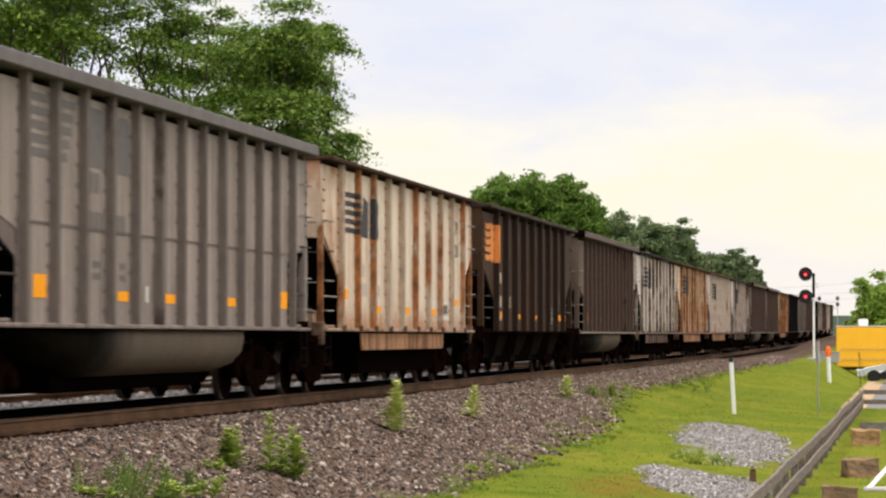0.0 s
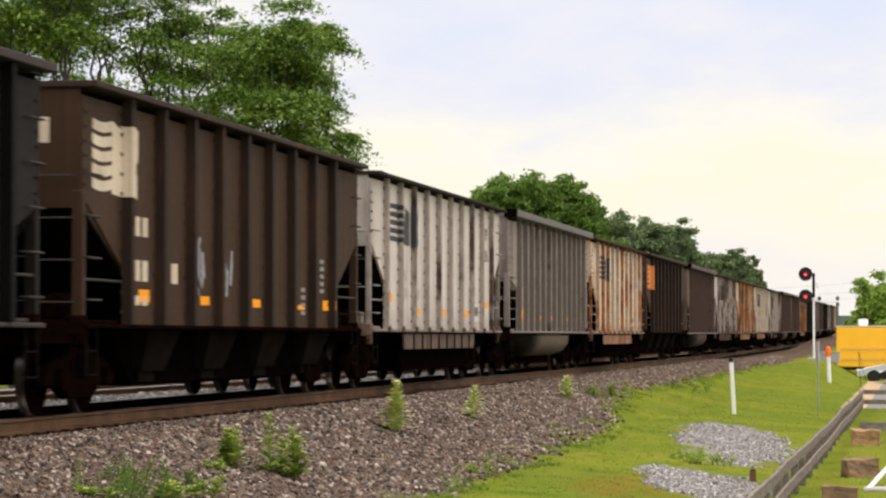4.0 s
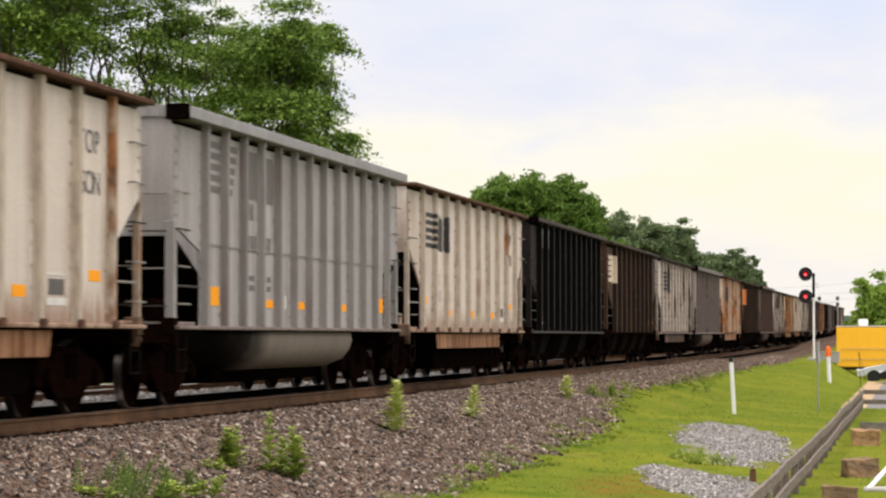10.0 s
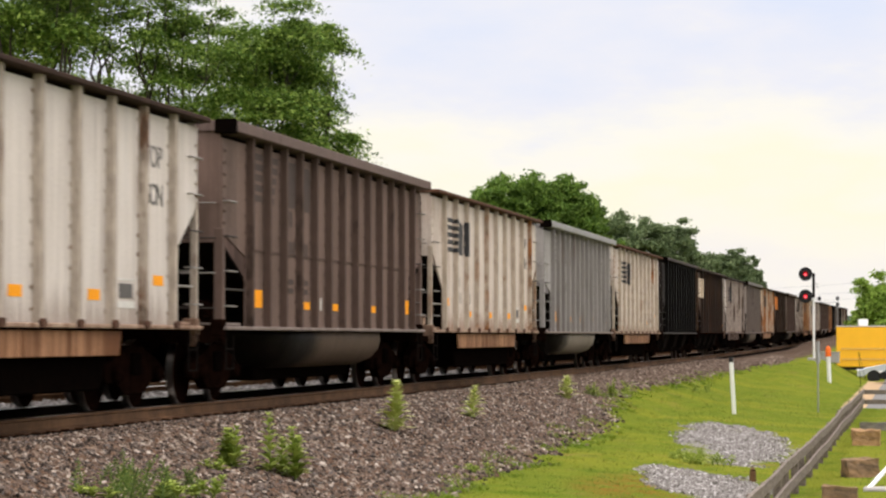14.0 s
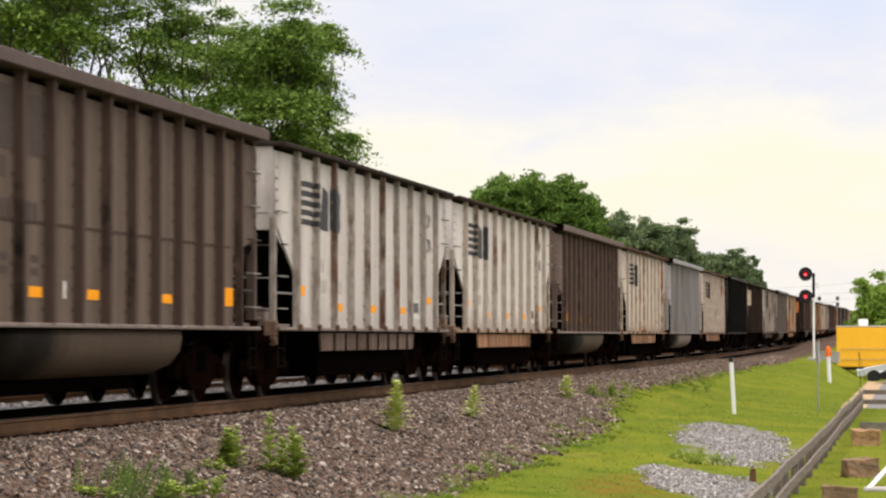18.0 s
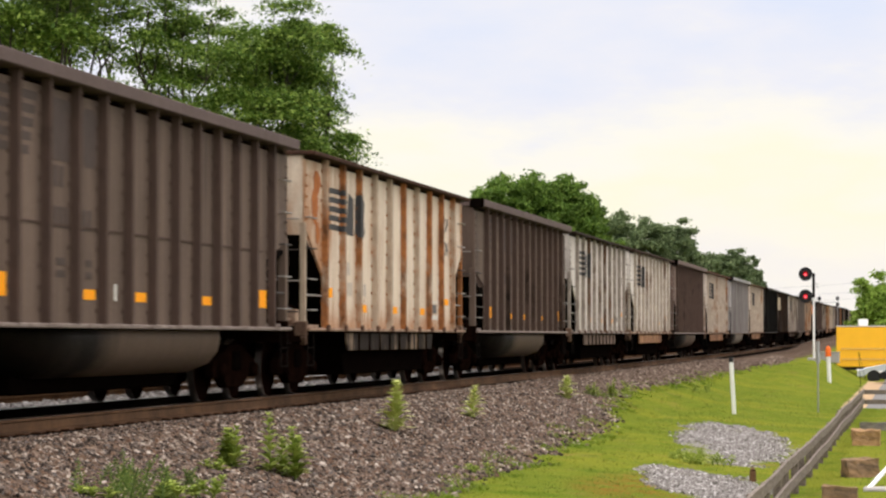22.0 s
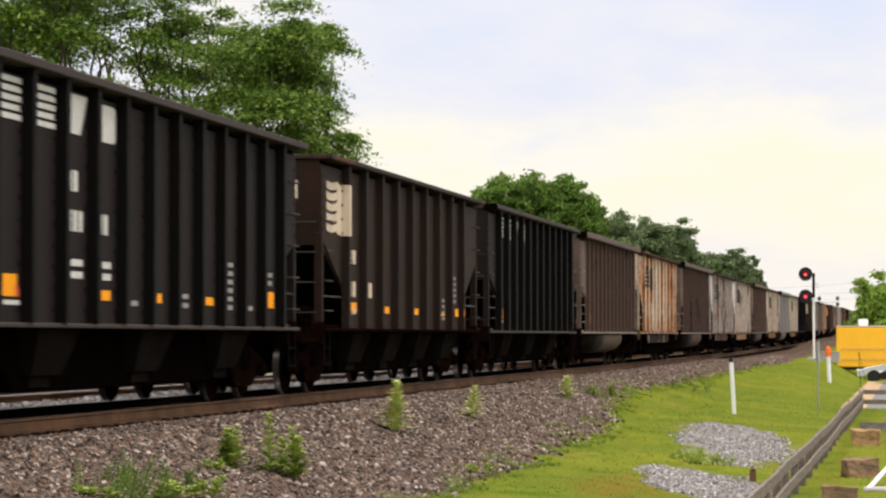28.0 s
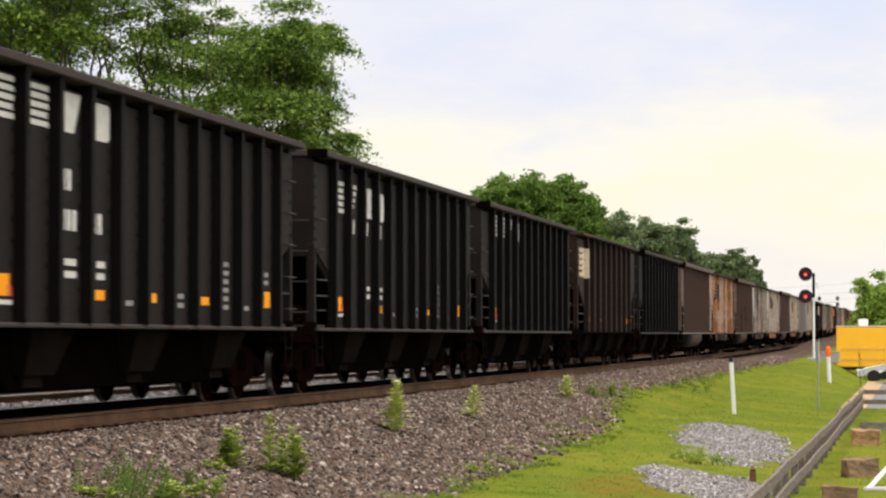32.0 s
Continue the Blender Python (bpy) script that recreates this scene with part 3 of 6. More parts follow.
def decal_mesh(t, rects, key=None):
    """Paint laid on the side: on the sheet between ribs and on the faces of the ribs."""
    def f(bm):
        wb = RIBW[t]
        for x0, x1, z0, z1 in rects:
            x = x0
            for r in RIBS[t] + [99]:
                a, b = r - wb - 0.003, r + wb + 0.003
                if b <= x0:
                    continue
                if a > x:
                    box(bm, x, min(a, x1), -W - 0.005, -W + 0.001, z0, z1)
                if a >= x1:
                    break
                fa, fb = max(x0, r - wb * .75), min(x1, r + wb * .75)
                if fb > fa:
                    box(bm, fa, fb, -W - RIBD[t] - 0.005, -W - RIBD[t] + 0.001, z0, z1)
                x = max(x0, b)
                if x >= x1:
                    break
    return lib(key or ("decal", t, tuple(rects)), f)


def clip_x(pts, lo, hi):
    """The part of a polygon (x, z) between two uprights."""
    for sgn, lim in ((1, lo), (-1, hi)):
        out = []
        for p, q in zip(pts, pts[1:] + pts[:1]):
            a, b = sgn * (p[0] - lim), sgn * (q[0] - lim)
            if a >= 0:
                out.append(p)
            if (a < 0) != (b < 0):
                k = a / (a - b)
                out.append((lim, p[1] + (q[1] - p[1]) * k))
        pts = out
        if len(pts) < 3:
            return []
    return pts


def decal_shape(t, shapes, key):
    """Painted convex shapes on the side: one skin that follows the sheet and wraps the ribs."""
    wb, d = RIBW[t] + 0.004, RIBD[t]
    cuts = sorted([-99.0, 99.0] + [r + k * wb for r in RIBS[t] for k in (-1, -0.75, 0.75, 1)])

    def depth(x):
        r = min(RIBS[t], key=lambda q: abs(q - x))
        return -W - 0.005 - d * max(0.0, min(1.0, (wb - abs(x - r)) / (0.25 * wb)))

    def f(bm):
        for pts in shapes:
            for a, b in zip(cuts, cuts[1:]):
                c = clip_x(pts, a, b)
                if c:
                    bm.faces.new([bm.verts.new((x, depth(x), z)) for x, z in c])
        bmesh.ops.remove_doubles(bm, verts=list(bm.verts), dist=0.0004)
    return lib(key, f)


def wave(x0, x1, z, h, amp, n=6, cut=0.0):
    """A stripe that waves like cloth: its convex pieces; cut slants its far end."""
    xs = [x0 + (x1 - x0) * i / n for i in range(n + 1)]
    up = [amp * math.sin(3.6 * i / n) for i in range(n + 1)]
    return [[(xs[i], z - h + up[i]), (xs[i + 1], z - h + up[i + 1]), (xs[i + 1] + (cut if i == n - 1 else 0), z + up[i + 1]), (xs[i], z + up[i])] for i in range(n)]


def mesh_sill(t):
    def f(bm):
        h = HALF[t]
        z = 1.045
        box(bm, -h, h, -W - 0.085, -W + 0.05, z, SILL)
    return lib(("side_sill", t), f, 0.012)


def mesh_endsill(t):
    def f(bm):
        h = HALF[t]
        box(bm, h - 0.22, h + 0.02, -W + 0.052, W - 0.052, 0.86, SILL + 0.02)
        box(bm, h - 0.7, h - 0.23, -0.42, 0.42, 0.72, 1.02)
    return lib(("end_sill", t), f, 0.012)


def mesh_post(t):
    def f(bm):
        h, (c, a, b) = HALF[t], CUT[t]
        box(bm, h - (0.08 if t == "h" else 0.12), h + 0.01, -W - 0.012, -W + (0.08 if t == "h" else 0.12), SILL + 0.002, a + 0.05)
    return lib(("corner_post", t), f, 0.01)


RUNG = lib("rung", lambda bm: (rod(bm, (-0.24, -0.075, 0), (0.24, -0.075, 0), 0.013, 6), rod(bm, (-0.24, -0.075, 0), (-0.24, 0.03, 0), 0.013, 6), rod(bm, (0.24, -0.075, 0), (0.24, 0.03, 0), 0.013, 6)))
SAFETY = lib("handrail", lambda bm: (rod(bm, (0.05, 0, 0), (1.5, 0, 0), 0.018, 6),))
COUPLER = lib("coupler", lambda bm: (box(bm, 0, 0.56, -0.085, 0.085, 0.76, 0.93), box(bm, 0.50, 0.74, -0.15, 0.12, 0.72, 0.98)), 0.02)
HOSE = lib("brake_hose", lambda bm: (rod(bm, (0.3, -0.3, 0.75), (0.55, -0.28, 0.45), 0.025, 6), rod(bm, (0.55, -0.28, 0.45), (0.74, -0.22, 0.50), 0.025, 6)))


def frame_outline():
    """Cast side frame of a three-piece freight bogie."""
    return [(-1.20, 0.36), (-1.20, 0.58), (-0.98, 0.68), (-0.60, 0.72), (-0.34, 0.84), (0.34, 0.84), (0.60, 0.72), (0.98, 0.68), (1.20, 0.58), (1.20, 0.36),
            (1.02, 0.34), (0.80, 0.42), (0.44, 0.20), (-0.44, 0.20), (-0.80, 0.42), (-1.02, 0.34)]


def coil(bm):
    """A stack of coils, turned round an upright axis as one wavy body."""
    rings = []
    for i in range(13):
        r = 0.078 if i % 2 else 0.055
        rings.append([bm.verts.new((math.cos(6.2832 * k / 10) * r, math.sin(6.2832 * k / 10) * r, 0.245 + 0.0175 * i)) for k in range(10)])
    for a, b in zip(rings, rings[1:]):
        for k in range(10):
            bm.faces.new((a[k], a[(k + 1) % 10], b[(k + 1) % 10], b[k]))
    bm.faces.new(rings[0][::-1])
    bm.faces.new(rings[-1])


SIDEFRAME = lib("side_frame", lambda bm: prism(bm, frame_outline(), -0.08, 0.08), 0.02)
BOLSTER = lib("bogie", lambda bm: (box(bm, -0.2, 0.2, -1.12, 1.12, 0.46, 0.74), box(bm, -0.3, 0.3, -0.35, 0.35, 0.74, 0.86)), 0.02)
SPRING = lib("spring", lambda bm: coil(bm))
BEARING = lib("bearing_cap", lambda bm: lathe(bm, [(0.02, -0.17), (0.09, -0.16), (0.115, -0.12), (0.115, 0.0)], 12))


def wheelset(bm):
    for s in (-1, 1):
        prof = [(0.10, 0.68), (0.12, 0.69), (0.36, 0.74), (0.40, 0.72), (0.458, 0.715), (0.452, 0.815), (0.40, 0.825), (0.37, 0.79), (0.14, 0.80), (0.12, 0.84)]
        lathe(bm, [(r, s * y) for r, y in prof], 24)
    lathe(bm, [(0.085, -1.0), (0.085, 1.0)], 12)


WHEELSET = lib("wheelset", wheelset, 0, False)
WHEELSET.materials.append(M_TREAD)
for f_ in WHEELSET.polygons:                # the running surface is bright
    if all(0.445 < math.hypot(WHEELSET.vertices[v].co.x, WHEELSET.vertices[v].co.z) for v in f_.vertices):
        f_.material_index = 1


TUB_SECTION = [(-1.49, 1.03), (-1.50, 0.92), (-1.46, 0.74), (-1.32, 0.57), (-1.05, 0.46), (-0.6, 0.43), (0.6, 0.43), (1.05, 0.46), (1.32, 0.57), (1.46, 0.74), (1.50, 0.92), (1.49, 1.03)]


def tub_rings(bm, stations):
    rings = [[bm.verts.new((x, y * (0.5 + k / 2), 1.03 - (1.03 - z) * k)) for y, z in TUB_SECTION] for x, k in stations]
    for a, b in zip(rings, rings[1:]):
        for i in range(len(TUB_SECTION) - 1):
            bm.faces.new((a[i], a[i + 1], b[i + 1], b[i]))
        bm.faces.new((a[-1], a[0], b[0], b[-1]))
    bm.faces.new(rings[0])
    bm.faces.new(rings[-1][::-1])


def mesh_tub():
    return lib("belly_tub", lambda bm: tub_rings(bm, ((-3.80, 0.20), (-3.40, 0.60), (-3.05, 0.88), (-2.85, 0.96), (-2.60, 1.0), (-1.0, 1.0), (1.2, 1.0), (3.45, 1.0), (3.64, 0.98), (3.76, 0.93), (3.80, 0.86))), 0, True)


def mesh_pocket():
    return lib("pocket_plate", lambda bm: prism(bm, [(-4.05, 1.02), (-3.95, 0.72), (3.75, 0.72), (3.85, 1.02)], -1.52, -1.48), 0.008)


def mesh_hopper():
    return lib("hopper_body", lambda bm: prism(bm, [(-3.9, 1.04), (-3.5, 0.30), (3.5, 0.30), (3.9, 1.04)], -1.36, 1.36), 0.02)


def mesh_chute():
    def f(bm):
        top = [bm.verts.new(v) for v in ((-0.74, -1.40, 1.04), (0.74, -1.40, 1.04), (0.74, 1.40, 1.04), (-0.74, 1.40, 1.04))]
        bot = [bm.verts.new(v) for v in ((-0.58, -1.24, 0.50), (0.44, -1.24, 0.50), (0.44, 1.24, 0.50), (-0.58, 1.24, 0.50))]
        for i in range(4):
            j = (i + 1) % 4
            bm.faces.new((top[i], top[j], bot[j], bot[i]))
        bm.faces.new(top[::-1])
        bm.faces.new(bot)
        box(bm, -0.40, 0.26, -1.16, 1.16, 0.36, 0.52)
    return lib("discharge_chute", f, 0.01)


def mesh_rivets(t):
    """Rivet heads beside each rib of the near side, too small to pick apart: one mesh."""
    def f(bm):
        for x in RIBS[t]:
            z = SILL + 0.15
            while z < TOP[t] - CHORD[t][0] - 0.1:
                a = x - RIBW[t] - 0.045
                box(bm, a - 0.024, a + 0.024, -W - 0.018, -W + 0.001, z - 0.024, z + 0.024)
                z += 0.24
        # corner heads drawn wide, so each dash takes in the rivet's shadow
        h, (c, lo, b) = HALF[t], CUT[t]
        for e_ in (-1, 1):
            z = lo + 0.12
            while z < TOP[t] - 0.3:
                box(bm, e_ * (h - 0.09) - 0.045, e_ * (h - 0.09) + 0.045, -W - 0.018, -W + 0.001, z - 0.018, z + 0.018)
                z += 0.17
    return lib(("rivets", t), f)


TURNED = Matrix.Rotation(math.pi, 4, "Z")
WHEELS = []                                 # every wheelset, to be turned


def bogie(car, x, near):
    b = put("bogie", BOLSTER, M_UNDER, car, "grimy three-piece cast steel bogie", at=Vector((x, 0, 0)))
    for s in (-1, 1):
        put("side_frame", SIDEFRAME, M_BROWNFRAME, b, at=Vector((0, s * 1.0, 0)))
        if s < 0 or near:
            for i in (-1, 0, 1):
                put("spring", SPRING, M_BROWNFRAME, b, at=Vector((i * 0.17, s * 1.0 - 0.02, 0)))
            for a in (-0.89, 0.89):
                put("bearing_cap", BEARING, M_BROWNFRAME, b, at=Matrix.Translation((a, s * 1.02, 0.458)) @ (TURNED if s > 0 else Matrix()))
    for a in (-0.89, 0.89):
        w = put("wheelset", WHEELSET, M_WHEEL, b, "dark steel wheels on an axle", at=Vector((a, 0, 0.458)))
        WHEELS.append((w, a))


def stirrup(bm):
    for x in (-0.2, 0.2):
        rod(bm, (x, 0, 0.50), (x, 0, 1.06), 0.012, 6)
    for z in (0.50, 0.78):
        rod(bm, (-0.2, 0, z), (0.2, 0, z), 0.012, 6)


STIRRUP = lib("stirrup", stirrup)
KNEE = lib("corner_casting", lambda bm: (box(bm, -0.15, 0.02, -0.02, 0.18, 0.96, 1.20), prism(bm, [(-0.15, 0.96), (0.02, 0.96), (-0.05, 0.82), (-0.10, 0.82)], -0.015, 0.10)), 0.02)
CYLINDER = lib("brake_cylinder", lambda bm: (rod(bm, (-0.35, 0, 0), (0.10, 0, 0), 0.15, 12), rod(bm, (0.10, 0, 0), (0.16, 0, 0), 0.17, 12), rod(bm, (0.16, 0, 0), (0.42, 0, 0), 0.03, 6)))
VALVE = lib("valve", lambda bm: (box(bm, -0.13, 0.13, -0.08, 0.08, 0, 0.24), rod(bm, (-0.3, 0, 0.08), (0.3, 0, 0.08), 0.022, 6)), 0.02)


def end_gear(car, t, e_, sillmat, ribmat):
    """What stands in the open corner over the coupler: a platform, castings, valves and steps."""
    h, c = HALF[t], CUT[t][0]
    flip = Matrix.Diagonal((e_, 1, 1, 1))
    deck = lib(("platform", t), lambda bm: box(bm, h - c + 0.03, h - 0.13, -W + 0.06, -W + 0.95, SILL + 0.004, SILL + 0.05), 0.01)
    put("platform", deck, sillmat, car, at=flip)
    put("corner_casting", KNEE, M_POSTRUST if t == "h" else M_BROWNFRAME, car, at=Matrix.Translation((e_ * (h + 0.01), -W - 0.01, 0)) @ flip)
    put("stirrup", STIRRUP, M_STEP, car, "worn steel step", at=Vector((e_ * (h - 0.30), -W - 0.03, 0)))
    put("valve", VALVE, sillmat if t == "h" else M_BROWNFRAME, car, at=Vector((e_ * (h - 0.42), -W + 0.30, SILL + 0.052)))
    if e_ < 0:
        put("brake_cylinder", CYLINDER, M_BROWNFRAME, car, at=Vector((-h + 0.85, -W + 0.52, SILL + 0.22)))


def freight_car(t, label, name, paintmat, ribmat, chordmat, sillmat, lowmat, near, ribbed=True):
    """A coal car: t is g (tub gondola), h (old hopper rebuilt as a gondola), b or k (open hoppers with chutes)."""
    car = tagged(new(name), label, "freight car", "cars of the coal train")
    h = HALF[t]
    for s in (0, 1):
        r = TURNED if s else Matrix()
        put("side_wall", mesh_side(t), paintmat, car, at=r)
        put("end_wall", mesh_end(t), paintmat, car, at=r)
        put("chord_web", mesh_recess(t), M_BROWNFRAME, car, "near-black recess added to make the shade under the top chord", at=r)
        put("side_sill", mesh_sill(t), sillmat, car, at=r)
        put("end_sill", mesh_endsill(t), M_BROWNFRAME, car, at=r)
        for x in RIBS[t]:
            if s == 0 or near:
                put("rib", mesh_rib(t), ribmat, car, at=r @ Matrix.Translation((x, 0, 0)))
        for e_ in (-1, 1):
            m = r if e_ > 0 else r @ Matrix.Diagonal((-1, 1, 1, 1))
            put("corner_post", mesh_post(t), ribmat if t == "h" else paintmat, car, at=m)
        put("coupler", COUPLER, M_UNDER, car, at=r @ Matrix.Translation((h + 0.02, 0, 0)))
        put("brake_hose", HOSE, M_UNDER, car, at=r @ Matrix.Translation((h + 0.02, 0, 0)))
        if s == 0 or near:
            for e_ in (-1, 1):
                tall = e_ > 0                         # the ladder at the leading end goes all the way up
                for k in range(6 if tall else 4):
                    z = 1.38 + 0.49 * k
                    put("rung", RUNG, M_RUNGW if k % 3 != 2 and t in "gh" else M_RUNG, car, at=r @ Matrix.Translation((e_ * (h - 0.27), -W, z)))
                    if k < 4:
                        put("end_rung", RUNG, M_RUNGW if k % 2 and t in "gh" else M_RUNG, car, at=r @ Matrix.Translation((e_ * h, -W + 0.34, z - 0.03)) @ Matrix.Rotation(radians(90 * e_), 4, "Z"))
                m = r @ Matrix.Translation((e_ * (h - 0.1), -W + 0.02, 1.62)) @ Matrix.Diagonal((-e_, 1, 1, 1))
                put("handrail", SAFETY, M_RUNGW if t == "h" else M_RUNG, car, at=m)
                if s == 0:
                    end_gear(car, t, e_, sillmat, ribmat)
    put("top_chord", mesh_chord(t), chordmat, car)
    if t in "gk":
        cap = lib(("corner_cap", t), lambda bm: box(bm, -h - 0.062, -h + 0.07, -W - CHORD[t][1] - 0.012, -W + 0.10, TOP[t] - CHORD[t][0] - 0.03, TOP[t] + 0.012), 0.01)
        put("corner_cap", cap, M_UNDER, car, "dark corner casting")
    put("floor", mesh_floor(t), M_INSIDE, car)
    put("rivets", mesh_rivets(t), ribmat, car, "rows of rivet heads")["kind"] = "stuff"
    if t == "g":
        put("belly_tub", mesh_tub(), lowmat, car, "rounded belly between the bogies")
        # plain near-black block, added only to fill the dark below the belly
        put("underframe", lib("underframe", lambda bm: box(bm, -3.3, 3.3, -0.95, 0.95, 0.27, 0.50), 0.03), M_UNDER, car, "near-black block added to fill the dark gap under the belly")
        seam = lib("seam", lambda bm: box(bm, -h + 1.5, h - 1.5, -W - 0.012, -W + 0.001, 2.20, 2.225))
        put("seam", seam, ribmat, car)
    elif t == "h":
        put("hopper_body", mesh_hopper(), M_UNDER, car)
        foot = lib("rib_foot", lambda bm: prism(bm, [(-0.08, 1.048), (0.08, 1.048), (0.11, 1.12), (0.06, 1.15), (-0.06, 1.15), (-0.11, 1.12)], -W - 0.112, -W - 0.084))
        for x in RIBS[t]:
            put("rib_foot", foot, M_RUST, car, at=Vector((x, 0, 0)))
        stiff = lib("stiffener", lambda bm: box(bm, -0.02, 0.02, -1.545, -1.521, 0.72, 1.01))
        for s in (0, 1):
            pk = put("pocket_plate", mesh_pocket(), lowmat, car, "rusty plate hung below the side sill", at=TURNED if s else Matrix())
            if s == 0 and ribbed:
                for i in range(8):
                    put("stiffener", stiff, M_BROWNFRAME, pk, at=Vector((-3.1 + 0.886 * i, 0, 0)))
    else:
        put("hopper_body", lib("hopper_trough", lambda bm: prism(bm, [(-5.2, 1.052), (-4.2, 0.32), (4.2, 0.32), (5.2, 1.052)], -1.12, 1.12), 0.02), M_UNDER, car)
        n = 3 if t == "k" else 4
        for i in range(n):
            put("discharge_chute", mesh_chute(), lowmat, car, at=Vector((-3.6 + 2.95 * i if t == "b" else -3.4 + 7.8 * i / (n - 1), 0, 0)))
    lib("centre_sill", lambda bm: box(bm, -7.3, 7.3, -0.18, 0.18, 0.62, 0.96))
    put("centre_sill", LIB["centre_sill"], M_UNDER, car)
    tank = lib("air_tank", lambda bm: rod(bm, (0, 0, 0), (0.75, 0, 0), 0.17, 12))
    put("air_tank", tank, M_UNDER, car, at=Vector((-h + 0.75, -0.62, 1.30)))
    for x in (-(h - 1.35), h - 1.35):
        bogie(car, x, near)
    return car


def lettering(car, t, style, logo, ghost, slanted=False):
    """Reflectors, the stripe emblem and bars for the marks that cannot be read or shown."""
    r = RIBS[t]

    def mk(name, rects, mat):
        for one in rects:
            put(name, decal_mesh(t, [one]), mat, car)

    pz = SILL + 0.16
    panel = lambda i: (r[i] + (0.36 if t != "h" else 0.32), r[i + 1] - 0.11)
    # reflectors along the sill
    marks = {"g": ((0, .26), (3, .12), (5, .12), (8, .12), (11, .26)), "h": ((0, .16), (2, .13), (4, .13), (6, .13), (8, .13)),
             "b": ((0, .16), (2, .12), (4, .12), (6, .07), (7, .16)), "k": ((0, .24), (3, .12), (5, .12), (7, .11), (10, .24))}[t]
    for i, hgt in marks:
        a, b = panel(i)
        c = (a + b) / 2
        w = min(0.22, (b - a) / 2)
        x0 = c - w + {("h", 0): -0.30, ("h", 2): -0.2, ("h", 4): -0.1, ("k", 3): -0.1, ("k", 5): -0.22, ("b", 7): 0.30}.get((t, i), 0.0)
        rz = pz + (0.34 if t == "h" and i in (0, 8) else 0.12)
        put("reflector", decal_mesh(t, [(x0, x0 + 2 * w, rz, rz + hgt)]), M_ORANGE, car, "orange reflective patch")
    top = TOP[t]
    if style == "stripes_block":             # five wavy stripes running into a block: emblem without letters
        x0, z1 = r[0] + 0.12, top - 0.50
        for k in range(5):
            z = z1 - 0.150 * k
            put("emblem_stripe", decal_shape(t, wave(x0, r[1] + 0.42 - 0.03 * k, z, 0.092, 0.020, 6, -0.04), ("emblem_stripe", t, k)), logo, car)
        a = r[1] + 0.36
        put("emblem_block", decal_shape(t, [[(a, z1 - 0.70), (a + 0.40, z1 - 0.72), (a + 0.62, z1 - 0.72), (a + 0.62, z1 - 0.09), (a + 0.24, z1)]], ("emblem_block", t, 0)), logo, car)
        a, b = r[2] - 0.20, r[2] + 0.58
        put("emblem_block", decal_shape(t, [[(a, z1 - 0.66), (a + 0.10, z1 - 0.73), (b - 0.10, z1 - 0.73), (b, z1 - 0.64), (b - 0.06, z1 - 0.38), (b, z1 - 0.12), (b - 0.10, z1 - 0.02), (a + 0.10, z1), (a, z1 - 0.08)]], ("emblem_block", t, 1)), logo, car)
        ghost = M_FAINTDEC
        for p_, z0, n_ in ((1, 2.00, 2), (1, 1.66, 3), (2, 1.66, 2)):
            a = panel(p_)[0] + 0.06
            for k in range(n_):
                mk("number_bar", [(a + 0.19 * k, a + 0.19 * k + 0.11, z0, z0 + 0.22)], ghost)
        a, b = panel(7)
        mk("data_panel", [(a + 0.10, b - 0.24, 1.42, 1.60)], M_WORNBLACK)
        mk("data_panel", [(a + 0.06, b - 0.14, 1.30, 1.385), (a + 0.06, b - 0.14, 1.635, 1.66)], M_YELLOWDEC)
    elif style == "cream_square":
        a = -HALF[t] + 0.36
        z1 = top - 0.40
        for k in range(5):
            z = z1 - 0.175 * k
            put("emblem_stripe", decal_shape(t, wave(a, r[0] - 0.52, z, 0.125, -0.03), ("emblem_stripe", t, k)), logo, car)
        q = r[0] - 0.52
        put("emblem_block", decal_shape(t, [[(q, z1 - 0.86), (q + 0.34, z1 - 0.88), (q + 0.34, z1 - 0.06), (q, z1 + 0.02)], [(q + 0.34, z1 - 0.88), (q + 1.02, z1 - 0.88), (q + 1.02, z1 - 0.58), (q + 0.34, z1 - 0.52)], [(q + 0.34, z1 - 0.52), (q + 0.80, z1 - 0.56), (q + 1.06, z1 - 0.40), (q + 1.06, z1 - 0.02), (q + 0.34, z1 - 0.02)]], ("emblem_block", t, 0)), logo, car)
        for z0, z2 in ((2.20, 2.44), (1.64, 1.90), (1.34, 1.46)):
            for k in (0, 1):
                mk("number_bar", [(r[0] + 0.42 + 0.32 * k, r[0] + 0.64 + 0.32 * k, z0, z2)], ghost)
        mk("number_bar", [(r[1] + 0.62, r[1] + 0.90, 1.64, 1.90)], ghost)
        put("number_bar", lib("end_number", lambda bm: box(bm, -HALF["b"] - 0.005, -HALF["b"] + 0.001, -W + 0.40, -W + 0.62, TOP["b"] - 0.72, TOP["b"] - 0.42)), ghost, car)
        for x_, z_, n_ in ((r[6] + 0.80, 1.30, 4), (r[7] + 0.70, 1.66, 5)):
            for k in range(n_):
                mk("data_bar", [(x_, x_ + 0.26, z_ + 0.12 * k, z_ + 0.065 + 0.12 * k)], M_DULLDEC)
    elif style == "row_marks":               # two striped panels and two solid ones, with number bars below
        z1 = top - (0.40 if slanted else {"k": 0.22, "g": 0.34}[t])
        hgt = 0.52 if slanted else {"k": 0.46, "g": 0.70}[t]
        for i in (0, 1):
            a, b = panel(i)
            for k in range(5):
                z = z1 - k * hgt / 4.6
                e_ = b if i == 0 or not (slanted or t == "g") else b - 0.10 - 0.07 * k      # on some cars the second set of stripes tapers
